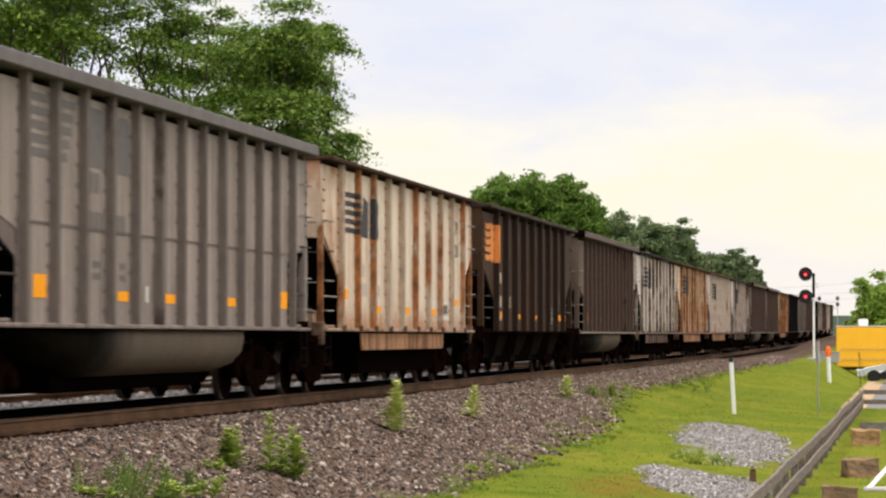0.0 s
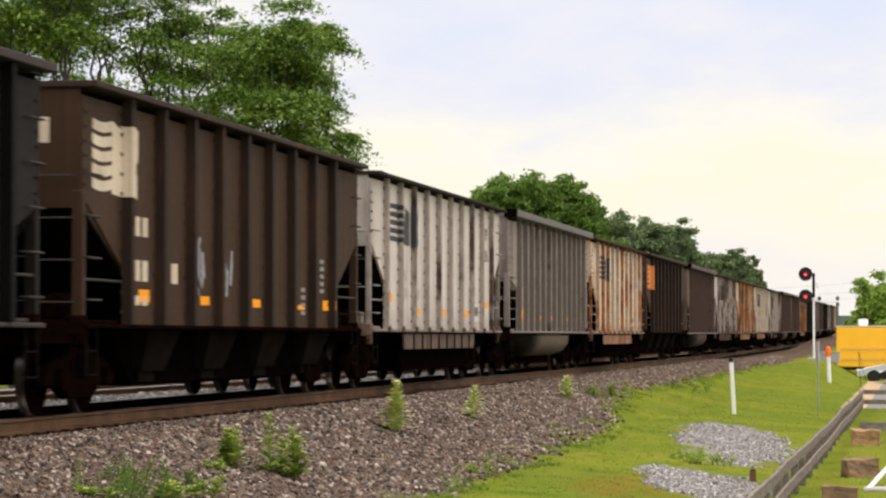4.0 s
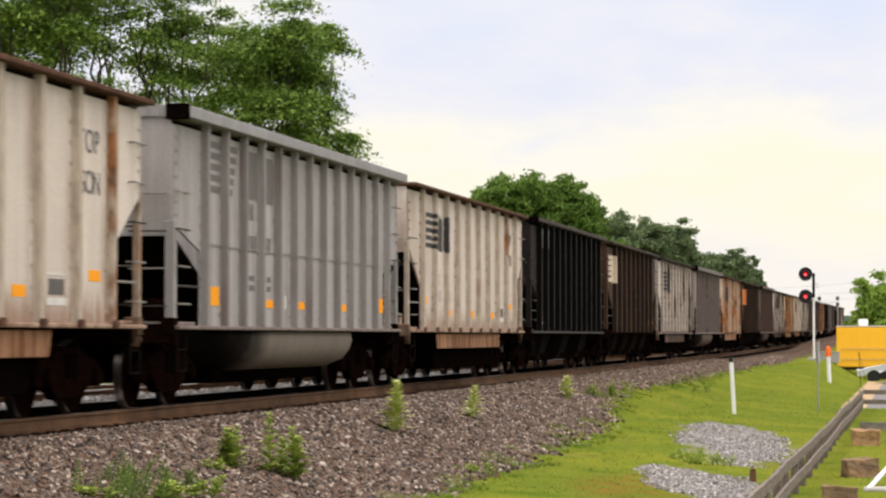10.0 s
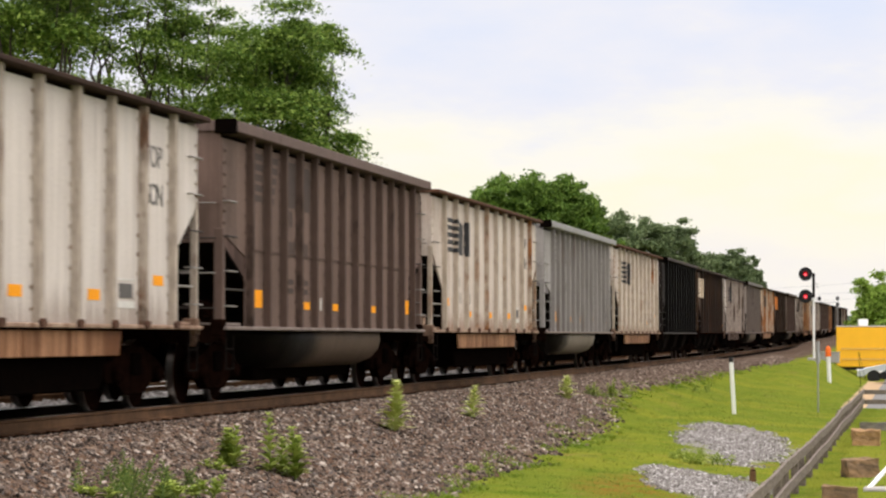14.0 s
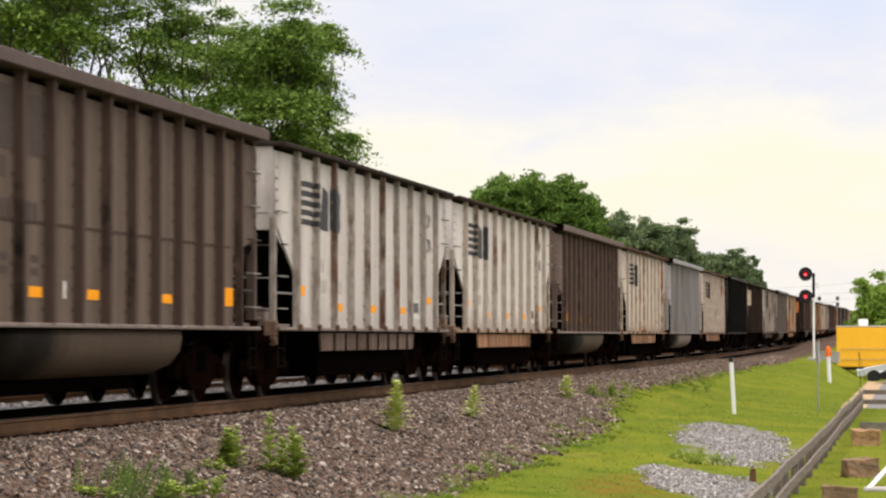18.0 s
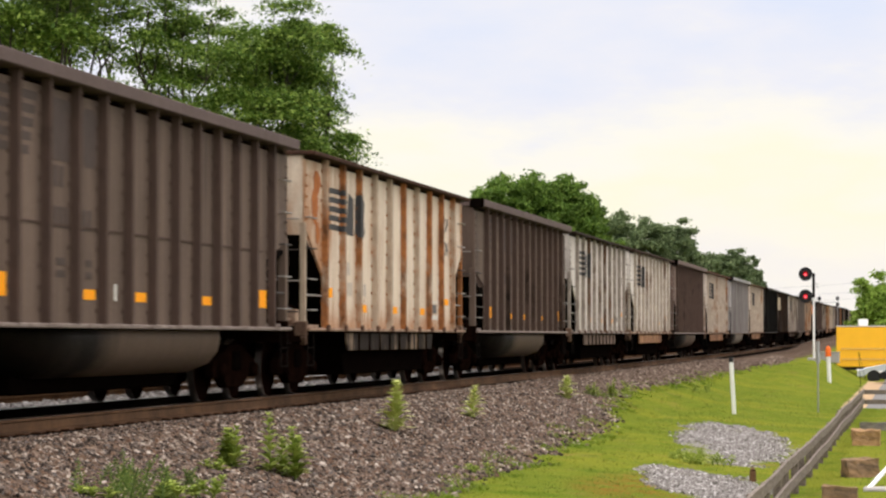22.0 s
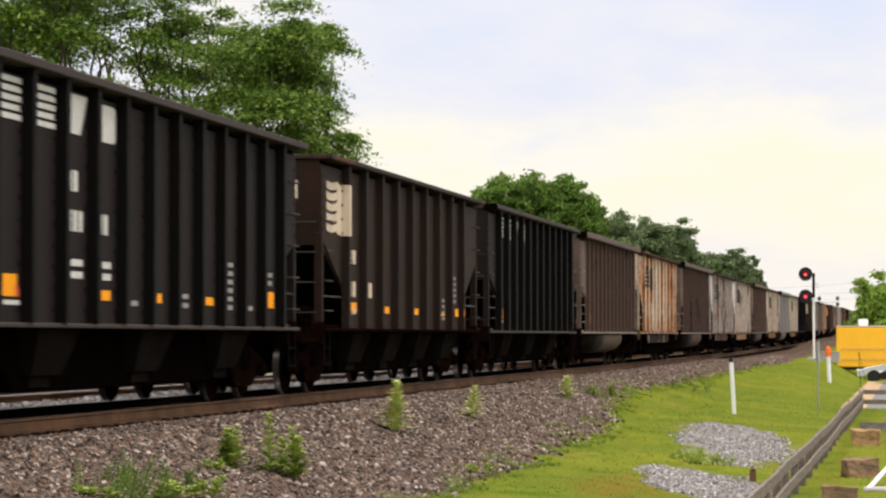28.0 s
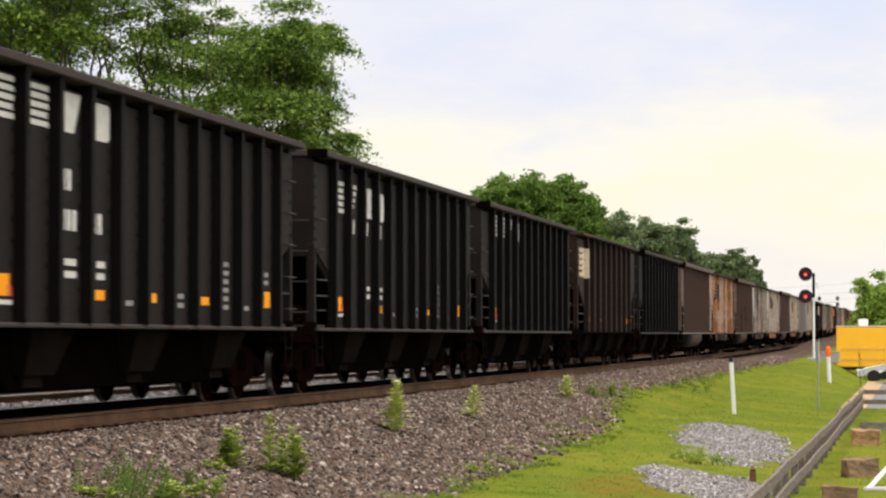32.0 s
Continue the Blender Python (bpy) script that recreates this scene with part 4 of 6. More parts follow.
                mk("emblem_stripe", [(a - (0.14 if i == 0 else 0.10), e_, z - 0.135 * hgt, z)], logo)
        a, b = panel(2)
        put("emblem_block", decal_shape(t, [[(a - 0.06, z1 - hgt), (b - (0.24 if t == "k" and not slanted else 0.0), z1 - hgt), (b, z1), (a - 0.06, z1)]], ("emblem_block", t, slanted, 2)), logo, car)
        a, b = panel(3)
        put("emblem_block", decal_shape(t, [[(a + 0.02, z1 - 0.96 * hgt), (a + 0.10, z1 - 1.03 * hgt), (b - 0.12, z1 - 1.03 * hgt), (b - 0.04, z1 - 0.92 * hgt), (b - 0.04, z1 - 0.16 * hgt), (b - 0.12, z1 - 0.03), (a + 0.08, z1 - 0.03), (a, z1 - 0.14 * hgt)]], ("emblem_block", t, slanted, 3)), logo, car)
        a2, b2 = panel(2)
        a3, b3 = panel(3)
        if slanted:
            for a_, n_ in ((panel(1)[0] + 0.02, 2), (a2, 2), (a3, 2)):
                for k in range(n_):
                    mk("number_bar", [(a_ + 0.22 * k, a_ + 0.22 * k + 0.15, top - 1.24, top - 1.00)], ghost)
        else:
            for a_, n_, zz in ((a2, 2, 1.10), (a2, 3, 1.56), (a3, 2, 1.56)):
                for k in range(n_):
                    mk("number_bar", [(a_ + 0.19 * k, a_ + 0.19 * k + 0.13, top - zz - 0.24, top - zz)], ghost)
        for k in range(2):
            mk("data_bar", [(a2 + 0.1, b2 - 0.14, 1.62 + 0.14 * k, 1.70 + 0.14 * k)], ghost)
            mk("data_bar", [(a3 + 0.14, b3 - 0.2, 1.62 + 0.14 * k, 1.70 + 0.14 * k)], ghost)
        if t == "k":
            for k in range(5):
                mk("data_bar", [(r[0] + 0.14, r[0] + 0.28, 1.34 + 0.11 * k, 1.40 + 0.11 * k)], ghost)
            a, b = panel(0)
            mk("red_patch", [((a + b) / 2 + 0.12, (a + b) / 2 + 0.30, pz + 0.12, pz + 0.24)], M_RED)
            mk("data_bar", [((a + b) / 2 - 0.20, (a + b) / 2 + 0.30, pz + 0.03, pz + 0.08)], M_YELLOWDEC)
            for i, z0, n_ in ((4, 1.33, 1), (6, 1.33, 2), (8, 1.33, 6), (9, 1.33, 1), (10, 1.72, 2)):
                a, b = panel(i)
                for k in range(n_):
                    mk("data_bar", [(a + 0.16, b - 0.22, z0 + 0.12 * k, z0 + 0.065 + 0.12 * k)], M_DULLDEC)
        else:
            a, b = panel(4)
            mk("data_panel", [(a + 0.2, b - 0.25, 1.38, 1.58)], M_YELLOWDEC)


def words(car, t, x, z, text, size, mat):
    """Painted lettering on the side, letter by letter in the built-in font."""
    for k, ch in enumerate(text):
        key = ("letter", ch, size)
        if key not in LIB:
            cu = bpy.data.curves.new("letter", "FONT")
            cu.body, cu.size, cu.extrude, cu.align_x = ch, size, 0.003, "CENTER"
            tmp = bpy.data.objects.new("tmp", cu)
            me = bpy.data.meshes.new_from_object(tmp)
            bpy.data.objects.remove(tmp)
            me.materials.clear()
            me.materials.append(None)
            LIB[key] = me
        put("letter", LIB[key], mat, car, at=pose(x + size * (0.32 + 0.68 * k), -W - 0.004, z, 90, 0, 0))


# paints: side, rib and top chord of each car; ribs darkened for dirt and flank shade
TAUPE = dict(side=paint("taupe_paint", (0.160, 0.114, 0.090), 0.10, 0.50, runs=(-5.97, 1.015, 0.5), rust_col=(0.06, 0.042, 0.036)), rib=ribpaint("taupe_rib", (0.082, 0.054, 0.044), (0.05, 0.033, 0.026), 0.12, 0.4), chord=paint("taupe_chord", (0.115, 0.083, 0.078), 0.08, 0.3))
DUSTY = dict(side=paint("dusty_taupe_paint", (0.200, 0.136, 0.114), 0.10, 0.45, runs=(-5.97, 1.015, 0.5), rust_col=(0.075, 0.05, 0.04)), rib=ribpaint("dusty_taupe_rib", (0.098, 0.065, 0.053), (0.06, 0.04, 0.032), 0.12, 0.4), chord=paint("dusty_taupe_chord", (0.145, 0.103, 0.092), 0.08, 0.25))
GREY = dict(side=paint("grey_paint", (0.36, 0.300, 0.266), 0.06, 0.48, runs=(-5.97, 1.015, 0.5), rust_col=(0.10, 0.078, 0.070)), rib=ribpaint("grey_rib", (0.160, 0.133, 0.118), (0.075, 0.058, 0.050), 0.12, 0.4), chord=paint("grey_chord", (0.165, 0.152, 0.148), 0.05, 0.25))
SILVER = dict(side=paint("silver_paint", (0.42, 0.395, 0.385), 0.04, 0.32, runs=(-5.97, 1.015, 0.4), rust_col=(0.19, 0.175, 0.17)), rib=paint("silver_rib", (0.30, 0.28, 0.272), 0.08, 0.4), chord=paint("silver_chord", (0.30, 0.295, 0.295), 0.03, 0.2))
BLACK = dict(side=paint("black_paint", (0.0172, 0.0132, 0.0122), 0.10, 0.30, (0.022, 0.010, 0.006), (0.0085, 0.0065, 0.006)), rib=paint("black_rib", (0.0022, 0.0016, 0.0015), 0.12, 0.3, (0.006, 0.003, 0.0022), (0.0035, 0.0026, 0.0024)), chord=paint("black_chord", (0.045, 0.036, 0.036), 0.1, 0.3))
BROWN = dict(side=paint("brown_paint", (0.058, 0.031, 0.0175), 0.25, 0.4, (0.095, 0.038, 0.015), (0.020, 0.014, 0.011)), rib=paint("brown_rib", (0.026, 0.015, 0.011), 0.3, 0.45, (0.085, 0.036, 0.016), (0.018, 0.013, 0.010)), chord=paint("brown_chord", (0.030, 0.019, 0.015), 0.2, 0.4))
DARKBROWN = dict(side=paint("dark_brown_paint", (0.027, 0.0145, 0.0098), 0.2, 0.4, (0.05, 0.02, 0.010), (0.010, 0.0075, 0.0065)), rib=paint("dark_brown_rib", (0.018, 0.011, 0.009), 0.25, 0.4, (0.045, 0.02, 0.01), (0.010, 0.0075, 0.0065)), chord=paint("dark_brown_chord", (0.022, 0.015, 0.012), 0.2, 0.4))
CREAM = dict(side=paint("cream_paint", (0.69, 0.605, 0.535), 0.12, 0.20, (0.28, 0.13, 0.06), runs=(-5.87, 1.3044, 0.5), foot=0.75, tail=0.4), rib=ribpaint("cream_rib", (0.50, 0.42, 0.34), (0.30, 0.125, 0.045), 0.40, 0.45), chord=M_RUST)
RUSTY = dict(side=paint("rust_streaked_cream", (0.75, 0.635, 0.51), 0.24, 0.22, (0.44, 0.175, 0.055), runs=(-5.87, 1.3044, 0.8), foot=0.8, tail=0.85), rib=ribpaint("rusted_rib", (0.46, 0.36, 0.27), (0.36, 0.135, 0.042), 0.66, 0.45), chord=rusty("rusted_chord", (0.075, 0.038, 0.025), (0.03, 0.018, 0.014)))
ORANGEY = dict(side=paint("heavy_rust_cream", (0.62, 0.48, 0.34), 0.70, 0.35, (0.31, 0.135, 0.045), thresh=0.72, foot=0.5), rib=ribpaint("heavy_rust_rib", (0.42, 0.27, 0.16), (0.26, 0.10, 0.035), 0.75, 0.5), chord=rusty("rusted_chord_b", (0.10, 0.05, 0.03), (0.04, 0.025, 0.018)))
PALE = dict(side=paint("pale_grey_paint", (0.68, 0.62, 0.575), 0.10, 0.26, (0.10, 0.06, 0.04), runs=(-5.87, 1.3044, 0.5), foot=0.2), rib=ribpaint("pale_grey_rib", (0.38, 0.325, 0.285), (0.14, 0.075, 0.045), 0.4, 0.7), chord=rusty("sooty_chord", (0.045, 0.030, 0.025), (0.022, 0.016, 0.014)))
WHITE = dict(side=paint("chalky_white_paint", (0.72, 0.655, 0.605), 0.10, 0.20, (0.18, 0.10, 0.06), runs=(-5.87, 1.3044, 0.4), foot=0.5), rib=ribpaint("chalky_rib", (0.48, 0.41, 0.345), (0.18, 0.09, 0.05), 0.35, 0.5), chord=rusty("sooty_chord_b", (0.06, 0.036, 0.027), (0.027, 0.018, 0.015)))
STAINED = dict(side=paint("black_stained_white", (0.68, 0.605, 0.545), 0.06, 0.20, (0.090, 0.058, 0.043), (0.06, 0.044, 0.035), runs=(-5.87, 1.3044, 0.55), foot=0.35), rib=ribpaint("black_stained_rib", (0.38, 0.32, 0.275), (0.085, 0.055, 0.040), 0.48, 0.55), chord=rusty("sooty_chord_c", (0.04, 0.028, 0.024), (0.02, 0.015, 0.014)))
# belly paints: black grime and the rear slope's shade as a near-black blend
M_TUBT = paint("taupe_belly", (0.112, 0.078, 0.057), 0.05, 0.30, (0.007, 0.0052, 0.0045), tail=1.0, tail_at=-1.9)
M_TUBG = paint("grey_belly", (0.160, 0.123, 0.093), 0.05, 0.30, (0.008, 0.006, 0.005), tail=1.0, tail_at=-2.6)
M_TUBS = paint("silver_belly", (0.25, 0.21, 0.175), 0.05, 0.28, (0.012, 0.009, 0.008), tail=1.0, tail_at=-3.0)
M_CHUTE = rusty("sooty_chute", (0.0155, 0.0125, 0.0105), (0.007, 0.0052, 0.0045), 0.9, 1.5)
M_SILLDUST = rusty("dusty_sill", (0.27, 0.225, 0.205), (0.14, 0.105, 0.09))
M_SILLRUST = rusty("rusty_sill", (0.44, 0.33, 0.25), (0.13, 0.06, 0.035), 0.85, 3.0)
M_SILLBLACK = paint("dusty_black_sill", (0.050, 0.044, 0.044), 0.15, 0.4)
M_POCKETDARK = paint("sooty_pocket", (0.21, 0.140, 0.112), 0.4, 0.7, (0.10, 0.055, 0.035), (0.03, 0.02, 0.016))
M_POCKETSOOT = paint("blackened_pocket", (0.50, 0.36, 0.25), 0.9, 0.9, (0.022, 0.012, 0.008), (0.016, 0.010, 0.008), thresh=0.62)
M_POCKET = paint("rusty_pocket", (0.50, 0.26, 0.14), 0.55, 0.7, (0.20, 0.080, 0.034), (0.05, 0.028, 0.018))

# the train, from its front backwards: number, kind, colours
ORDER = [(-18, "g", TAUPE), (-17, "h", WHITE), (-16, "g", TAUPE), (-15, "h", PALE), (-14, "k", BLACK), (-13, "g", TAUPE), (-12, "g", GREY), (-11, "k", BLACK), (-10, "h", ORANGEY),
         (-9, "g", TAUPE), (-8, "g", TAUPE), (-7, "h", STAINED), (-6, "h", CREAM), (-5, "h", ORANGEY), (-4, "h", STAINED), (-3, "g", TAUPE), (-2, "b", BROWN), (-1, "h", RUSTY),
         (0, "g", GREY), (1, "h", STAINED), (2, "b", BROWN), (3, "k", BLACK), (4, "h", CREAM), (5, "g", SILVER), (6, "h", CREAM), (7, "g", DUSTY), (8, "h", WHITE), (9, "h", PALE),
         (10, "g", TAUPE), (11, "h", RUSTY), (12, "g", TAUPE), (13, "k", BLACK), (14, "b", DARKBROWN), (15, "k", BLACK), (16, "k", BLACK), (17, "k", BLACK), (18, "k", BLACK)]
NAMES = {"g": "gondola_car", "h": "ribbed_coal_car", "b": "hopper_car", "k": "hopper_car"}
SAYS = {id(TAUPE): "dirty taupe", id(GREY): "dusty grey", id(DUSTY): "dusty pinkish taupe", id(SILVER): "light silver-grey", id(BLACK): "black", id(BROWN): "weathered brown", id(DARKBROWN): "dark brown", id(CREAM): "cream, lightly rusted",
        id(RUSTY): "cream, rust-streaked", id(ORANGEY): "heavily rusted orange-brown", id(PALE): "pale grey", id(WHITE): "chalky white", id(STAINED): "white, black-stained"}
WHAT = {"g": "steel tub gondola with ribbed sides and rounded belly", "h": "ribbed steel coal car with a striped emblem", "b": "ribbed open hopper car with a square striped emblem", "k": "ribbed open hopper car with white marks and dark chutes"}
CARS = []
SLACK = {8: 0.2, 9: 0.3, 10: 0.25, 11: 0.1, 14: -0.1, 15: -0.4, 16: -0.35, 17: -0.35, 18: -0.35}    # play in the couplers
front = {0: 0.0}
kinds = {i: t for i, t, _ in ORDER}
for i in range(1, 19):
    front[i] = front[i - 1] - LEN[kinds[i - 1]]
for i in range(-1, -19, -1):
    front[i] = front[i + 1] + LEN[kinds[i]]
for i, t, c in ORDER:
    near = False
    sill = {"g": M_SILLDUST, "h": M_SILLRUST if c in (RUSTY, CREAM, ORANGEY, WHITE) else M_SILLDUST, "b": M_BROWNFRAME, "k": M_SILLBLACK}[t]
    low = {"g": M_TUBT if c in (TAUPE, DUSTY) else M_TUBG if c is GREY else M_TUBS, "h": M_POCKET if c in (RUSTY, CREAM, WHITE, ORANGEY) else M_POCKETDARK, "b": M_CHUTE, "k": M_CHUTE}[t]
    if i == 11:
        low = M_POCKETSOOT
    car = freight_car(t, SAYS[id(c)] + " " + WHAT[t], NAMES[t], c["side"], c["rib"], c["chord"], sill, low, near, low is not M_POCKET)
    if t == "h":
        lettering(car, t, "stripes_block", M_BLACKDEC, M_GREYDEC)
        words(car, t, RIBS[t][8] + 0.14, 3.10, "TOP", 0.40, M_WORNBLACK)
        words(car, t, RIBS[t][8] + 0.14, 2.62, "GON", 0.40, M_WORNBLACK)
    elif t == "b":
        lettering(car, t, "cream_square", M_ORANGEDEC if i == -2 else M_CREAM, M_CREAM)
    elif t == "k":
        lettering(car, t, "row_marks", M_YELLOWDEC, M_YELLOWDEC, i == 16)
    else:
        lettering(car, t, "row_marks", M_TAUPEDEC if c in (TAUPE, DUSTY) else M_GREYDEC, M_TAUPEDEC if c in (TAUPE, DUSTY) else M_GREYDEC)
    if i == 11:                                  # large rust bloom beside the first rib
        x0 = RIBS[t][0] - 0.85
        for k_, (dx, z0, w_, h_) in enumerate(((0.0, 2.75, 0.50, 0.62), (0.10, 3.22, 0.56, 0.42), (0.28, 2.45, 0.30, 0.36))):
            pts = [(x0 + dx + w_ * (0.5 + 0.5 * math.cos(a) * (0.85 + 0.15 * math.sin(3 * a + k_))), z0 + h_ * (0.5 + 0.5 * math.sin(a))) for a in [6.2832 * q / 12 for q in range(12)]]
            bm = bmesh.new()
            prism(bm, pts, -W - 0.006 - 0.002 * k_, -W + 0.001)
            part("rust_bloom", bm, M_RUSTPATCH, car, "bright orange rust bloom")
    if i == 2:                                   # pale scrawl on the brown hopper
        rr = random.Random(8)
        for panel_, n_ in ((2, 7), (3, 4)):
            for k_ in range(n_):
                bm = bmesh.new()
                cx, cz = RIBS[t][panel_] + rr.uniform(0.35, 0.85), rr.uniform(1.62, 2.12)
                dx, dz, wd = rr.uniform(-0.16, 0.16), rr.uniform(0.10, 0.24) * rr.choice((-1, 1)), rr.uniform(0.03, 0.06)
                prism(bm, [(cx - dx - wd, cz - dz), (cx - dx + wd, cz - dz - 0.02), (cx + dx + wd * 0.7, cz + dz), (cx + dx - wd * 0.8, cz + dz + 0.03)], -W - 0.005 - 0.001 * k_, -W + 0.001)
                part("scrawl", bm, M_SCRAWL, car, "faded pale paint scrawl")
    CARS.append((car, front[i] - LEN[t] / 2 - (0.2 if t == "h" else 0.0) + SLACK.get(i, 0.0)))


# ---------------------------------------------------------------- trees
M_BARK = plain("grey_bark", (0.075, 0.060, 0.048), 0.95, 0, 0.5, 7, 0.6)


def leaf_material(name, a, b, c):
    m = Mat(name, 0.6, spec=0.1)
    g = m.n.new("ShaderNodeNewGeometry")
    col = m.ramp(g.outputs["Random Per Island"], [(0.0, a), (0.6, b), (1.0, c)])
    m.color(m.mix(m.ramp(m.noise(0.5, 3), [(0.38, 0.0), (0.7, 0.5)]), col, a))
    tr = m.n.new("ShaderNodeBsdfTranslucent")
    mx = m.n.new("ShaderNodeMixShader")
    mx.inputs[0].default_value = 0.24
    m.l.new(col, tr.inputs[0])
    m.l.new(m.b.outputs[0], mx.inputs[1])
    m.l.new(tr.outputs[0], mx.inputs[2])
    m.l.new(mx.outputs[0], m.n["Material Output"].inputs[0])
    return m.m


L_LOCUST = leaf_material("locust_leaf", (0.040, 0.084, 0.013), (0.172, 0.280, 0.047), (0.40, 0.52, 0.115))
L_DARK = leaf_material("maple_leaf", (0.060, 0.118, 0.020), (0.13, 0.220, 0.038), (0.23, 0.33, 0.07))
L_BRIGHT = leaf_material("bright_leaf", (0.12, 0.20, 0.030), (0.25, 0.37, 0.06), (0.38, 0.50, 0.11))
# leaf green with distance haze mixed into the colour
L_HAZE = leaf_material("hazed_far_leaf", (0.105, 0.150, 0.070), (0.165, 0.220, 0.105), (0.25, 0.31, 0.15))


def tree(name, base, height, radius, seed, leafmat, clusters, per, leaf, label, low=0.3, flat=0.6, limbs=9, trunk=0.22, dome=0.0):
    rng = np.random.default_rng(seed)
    root = tagged(new(name), label, "tree")
    root.matrix_basis = Matrix.Translation(base)
    bm = bmesh.new()
    # trunk, gently bent, with limbs
    pts = [Vector((0, 0, -0.3))]
    for k in range(1, 9):
        pts.append(Vector((pts[-1].x + rng.normal() * 0.018 * height, pts[-1].y + rng.normal() * 0.018 * height, height * 0.9 * k / 8)))
    for k in range(8):
        rod(bm, pts[k], pts[k + 1], trunk * (1 - k / 9), 8, trunk * (1 - (k + 1) / 9))
    tips = []
    for k in range(limbs):
        s = low + (0.9 - low) * (k + 0.5) / limbs
        j = min(7, int(s * 8))
        p = pts[j].lerp(pts[j + 1], s * 8 - j)
        az = k * 2.4 + rng.random()
        ln = radius * (0.55 + 0.5 * rng.random()) * (1.0 if s < 0.7 else 0.75)
        q = p + Vector((math.cos(az) * ln * 0.55, math.sin(az) * ln * 0.55, ln * 0.28))
        r = q + Vector((math.cos(az + 0.3) * ln * 0.5, math.sin(az + 0.3) * ln * 0.5, ln * 0.30))
        rod(bm, p, q, trunk * 0.42 * (1.1 - s), 6, trunk * 0.26 * (1.1 - s))
        rod(bm, q, r, trunk * 0.26 * (1.1 - s), 6, 0.012)
        for w in (0.35, 0.7):
            u = p.lerp(r, w)
            v = u + Vector((rng.normal() * ln * 0.3, rng.normal() * ln * 0.3, abs(rng.normal()) * ln * 0.3))
            rod(bm, u, v, trunk * 0.12, 5, 0.01)
            tips.append(v)
        tips += [q, r, p.lerp(q, 0.6)]
    tips.append(pts[-1] + Vector((0, 0, height * 0.06)))
    part("trunk", bm, M_BARK, root)
    # crown of leaf clumps round the twigs
    cs = []
    T_ = np.array([tuple(v) for v in tips])
    for k in range(clusters):
        c = T_[rng.integers(len(T_))] + rng.normal(size=3) * np.array([radius * 0.2, radius * 0.2, height * 0.045])
        if rng.random() < dome:                  # fill the crown out to a rounded, uneven outline
            d = rng.normal(size=3)
            d /= np.linalg.norm(d)
            c = np.array([0, 0, height * 0.60]) + d * np.array([radius, radius, height * 0.36]) * (0.72 + 0.28 * rng.random())
        cs.append(c)
    cs = np.array(cs)
    n = clusters * per
    cen = np.repeat(cs, per, 0)
    off = rng.normal(size=(n, 3)) * np.array([1, 1, flat * 0.7]) * (radius * 0.12)
    pos = cen + off
    nrm = rng.normal(size=(n, 3)) + np.array([0, 0, 0.9])
    nrm /= np.linalg.norm(nrm, axis=1)[:, None]
    t1 = np.cross(nrm, rng.normal(size=(n, 3)))
    t1 /= np.linalg.norm(t1, axis=1)[:, None]
    t2 = np.cross(nrm, t1)
    s1 = (leaf * (0.6 + 0.8 * rng.random(n)))[:, None]
    a, b = t1 * s1, t2 * s1 * 0.55
    v = np.stack([pos - a, pos + b * 0.9 - a * 0.1, pos + a, pos - b * 0.9 - a * 0.1], 1)
    me = bpy.data.meshes.new("crown")
    f = (np.arange(n) * 4)[:, None] + np.arange(4)[None]
    me.from_pydata(v.reshape(-1, 3).tolist(), [], f.tolist())
    me.materials.append(None)
    put("crown", me, leafmat, root, "crown of many small leaves")
    return root


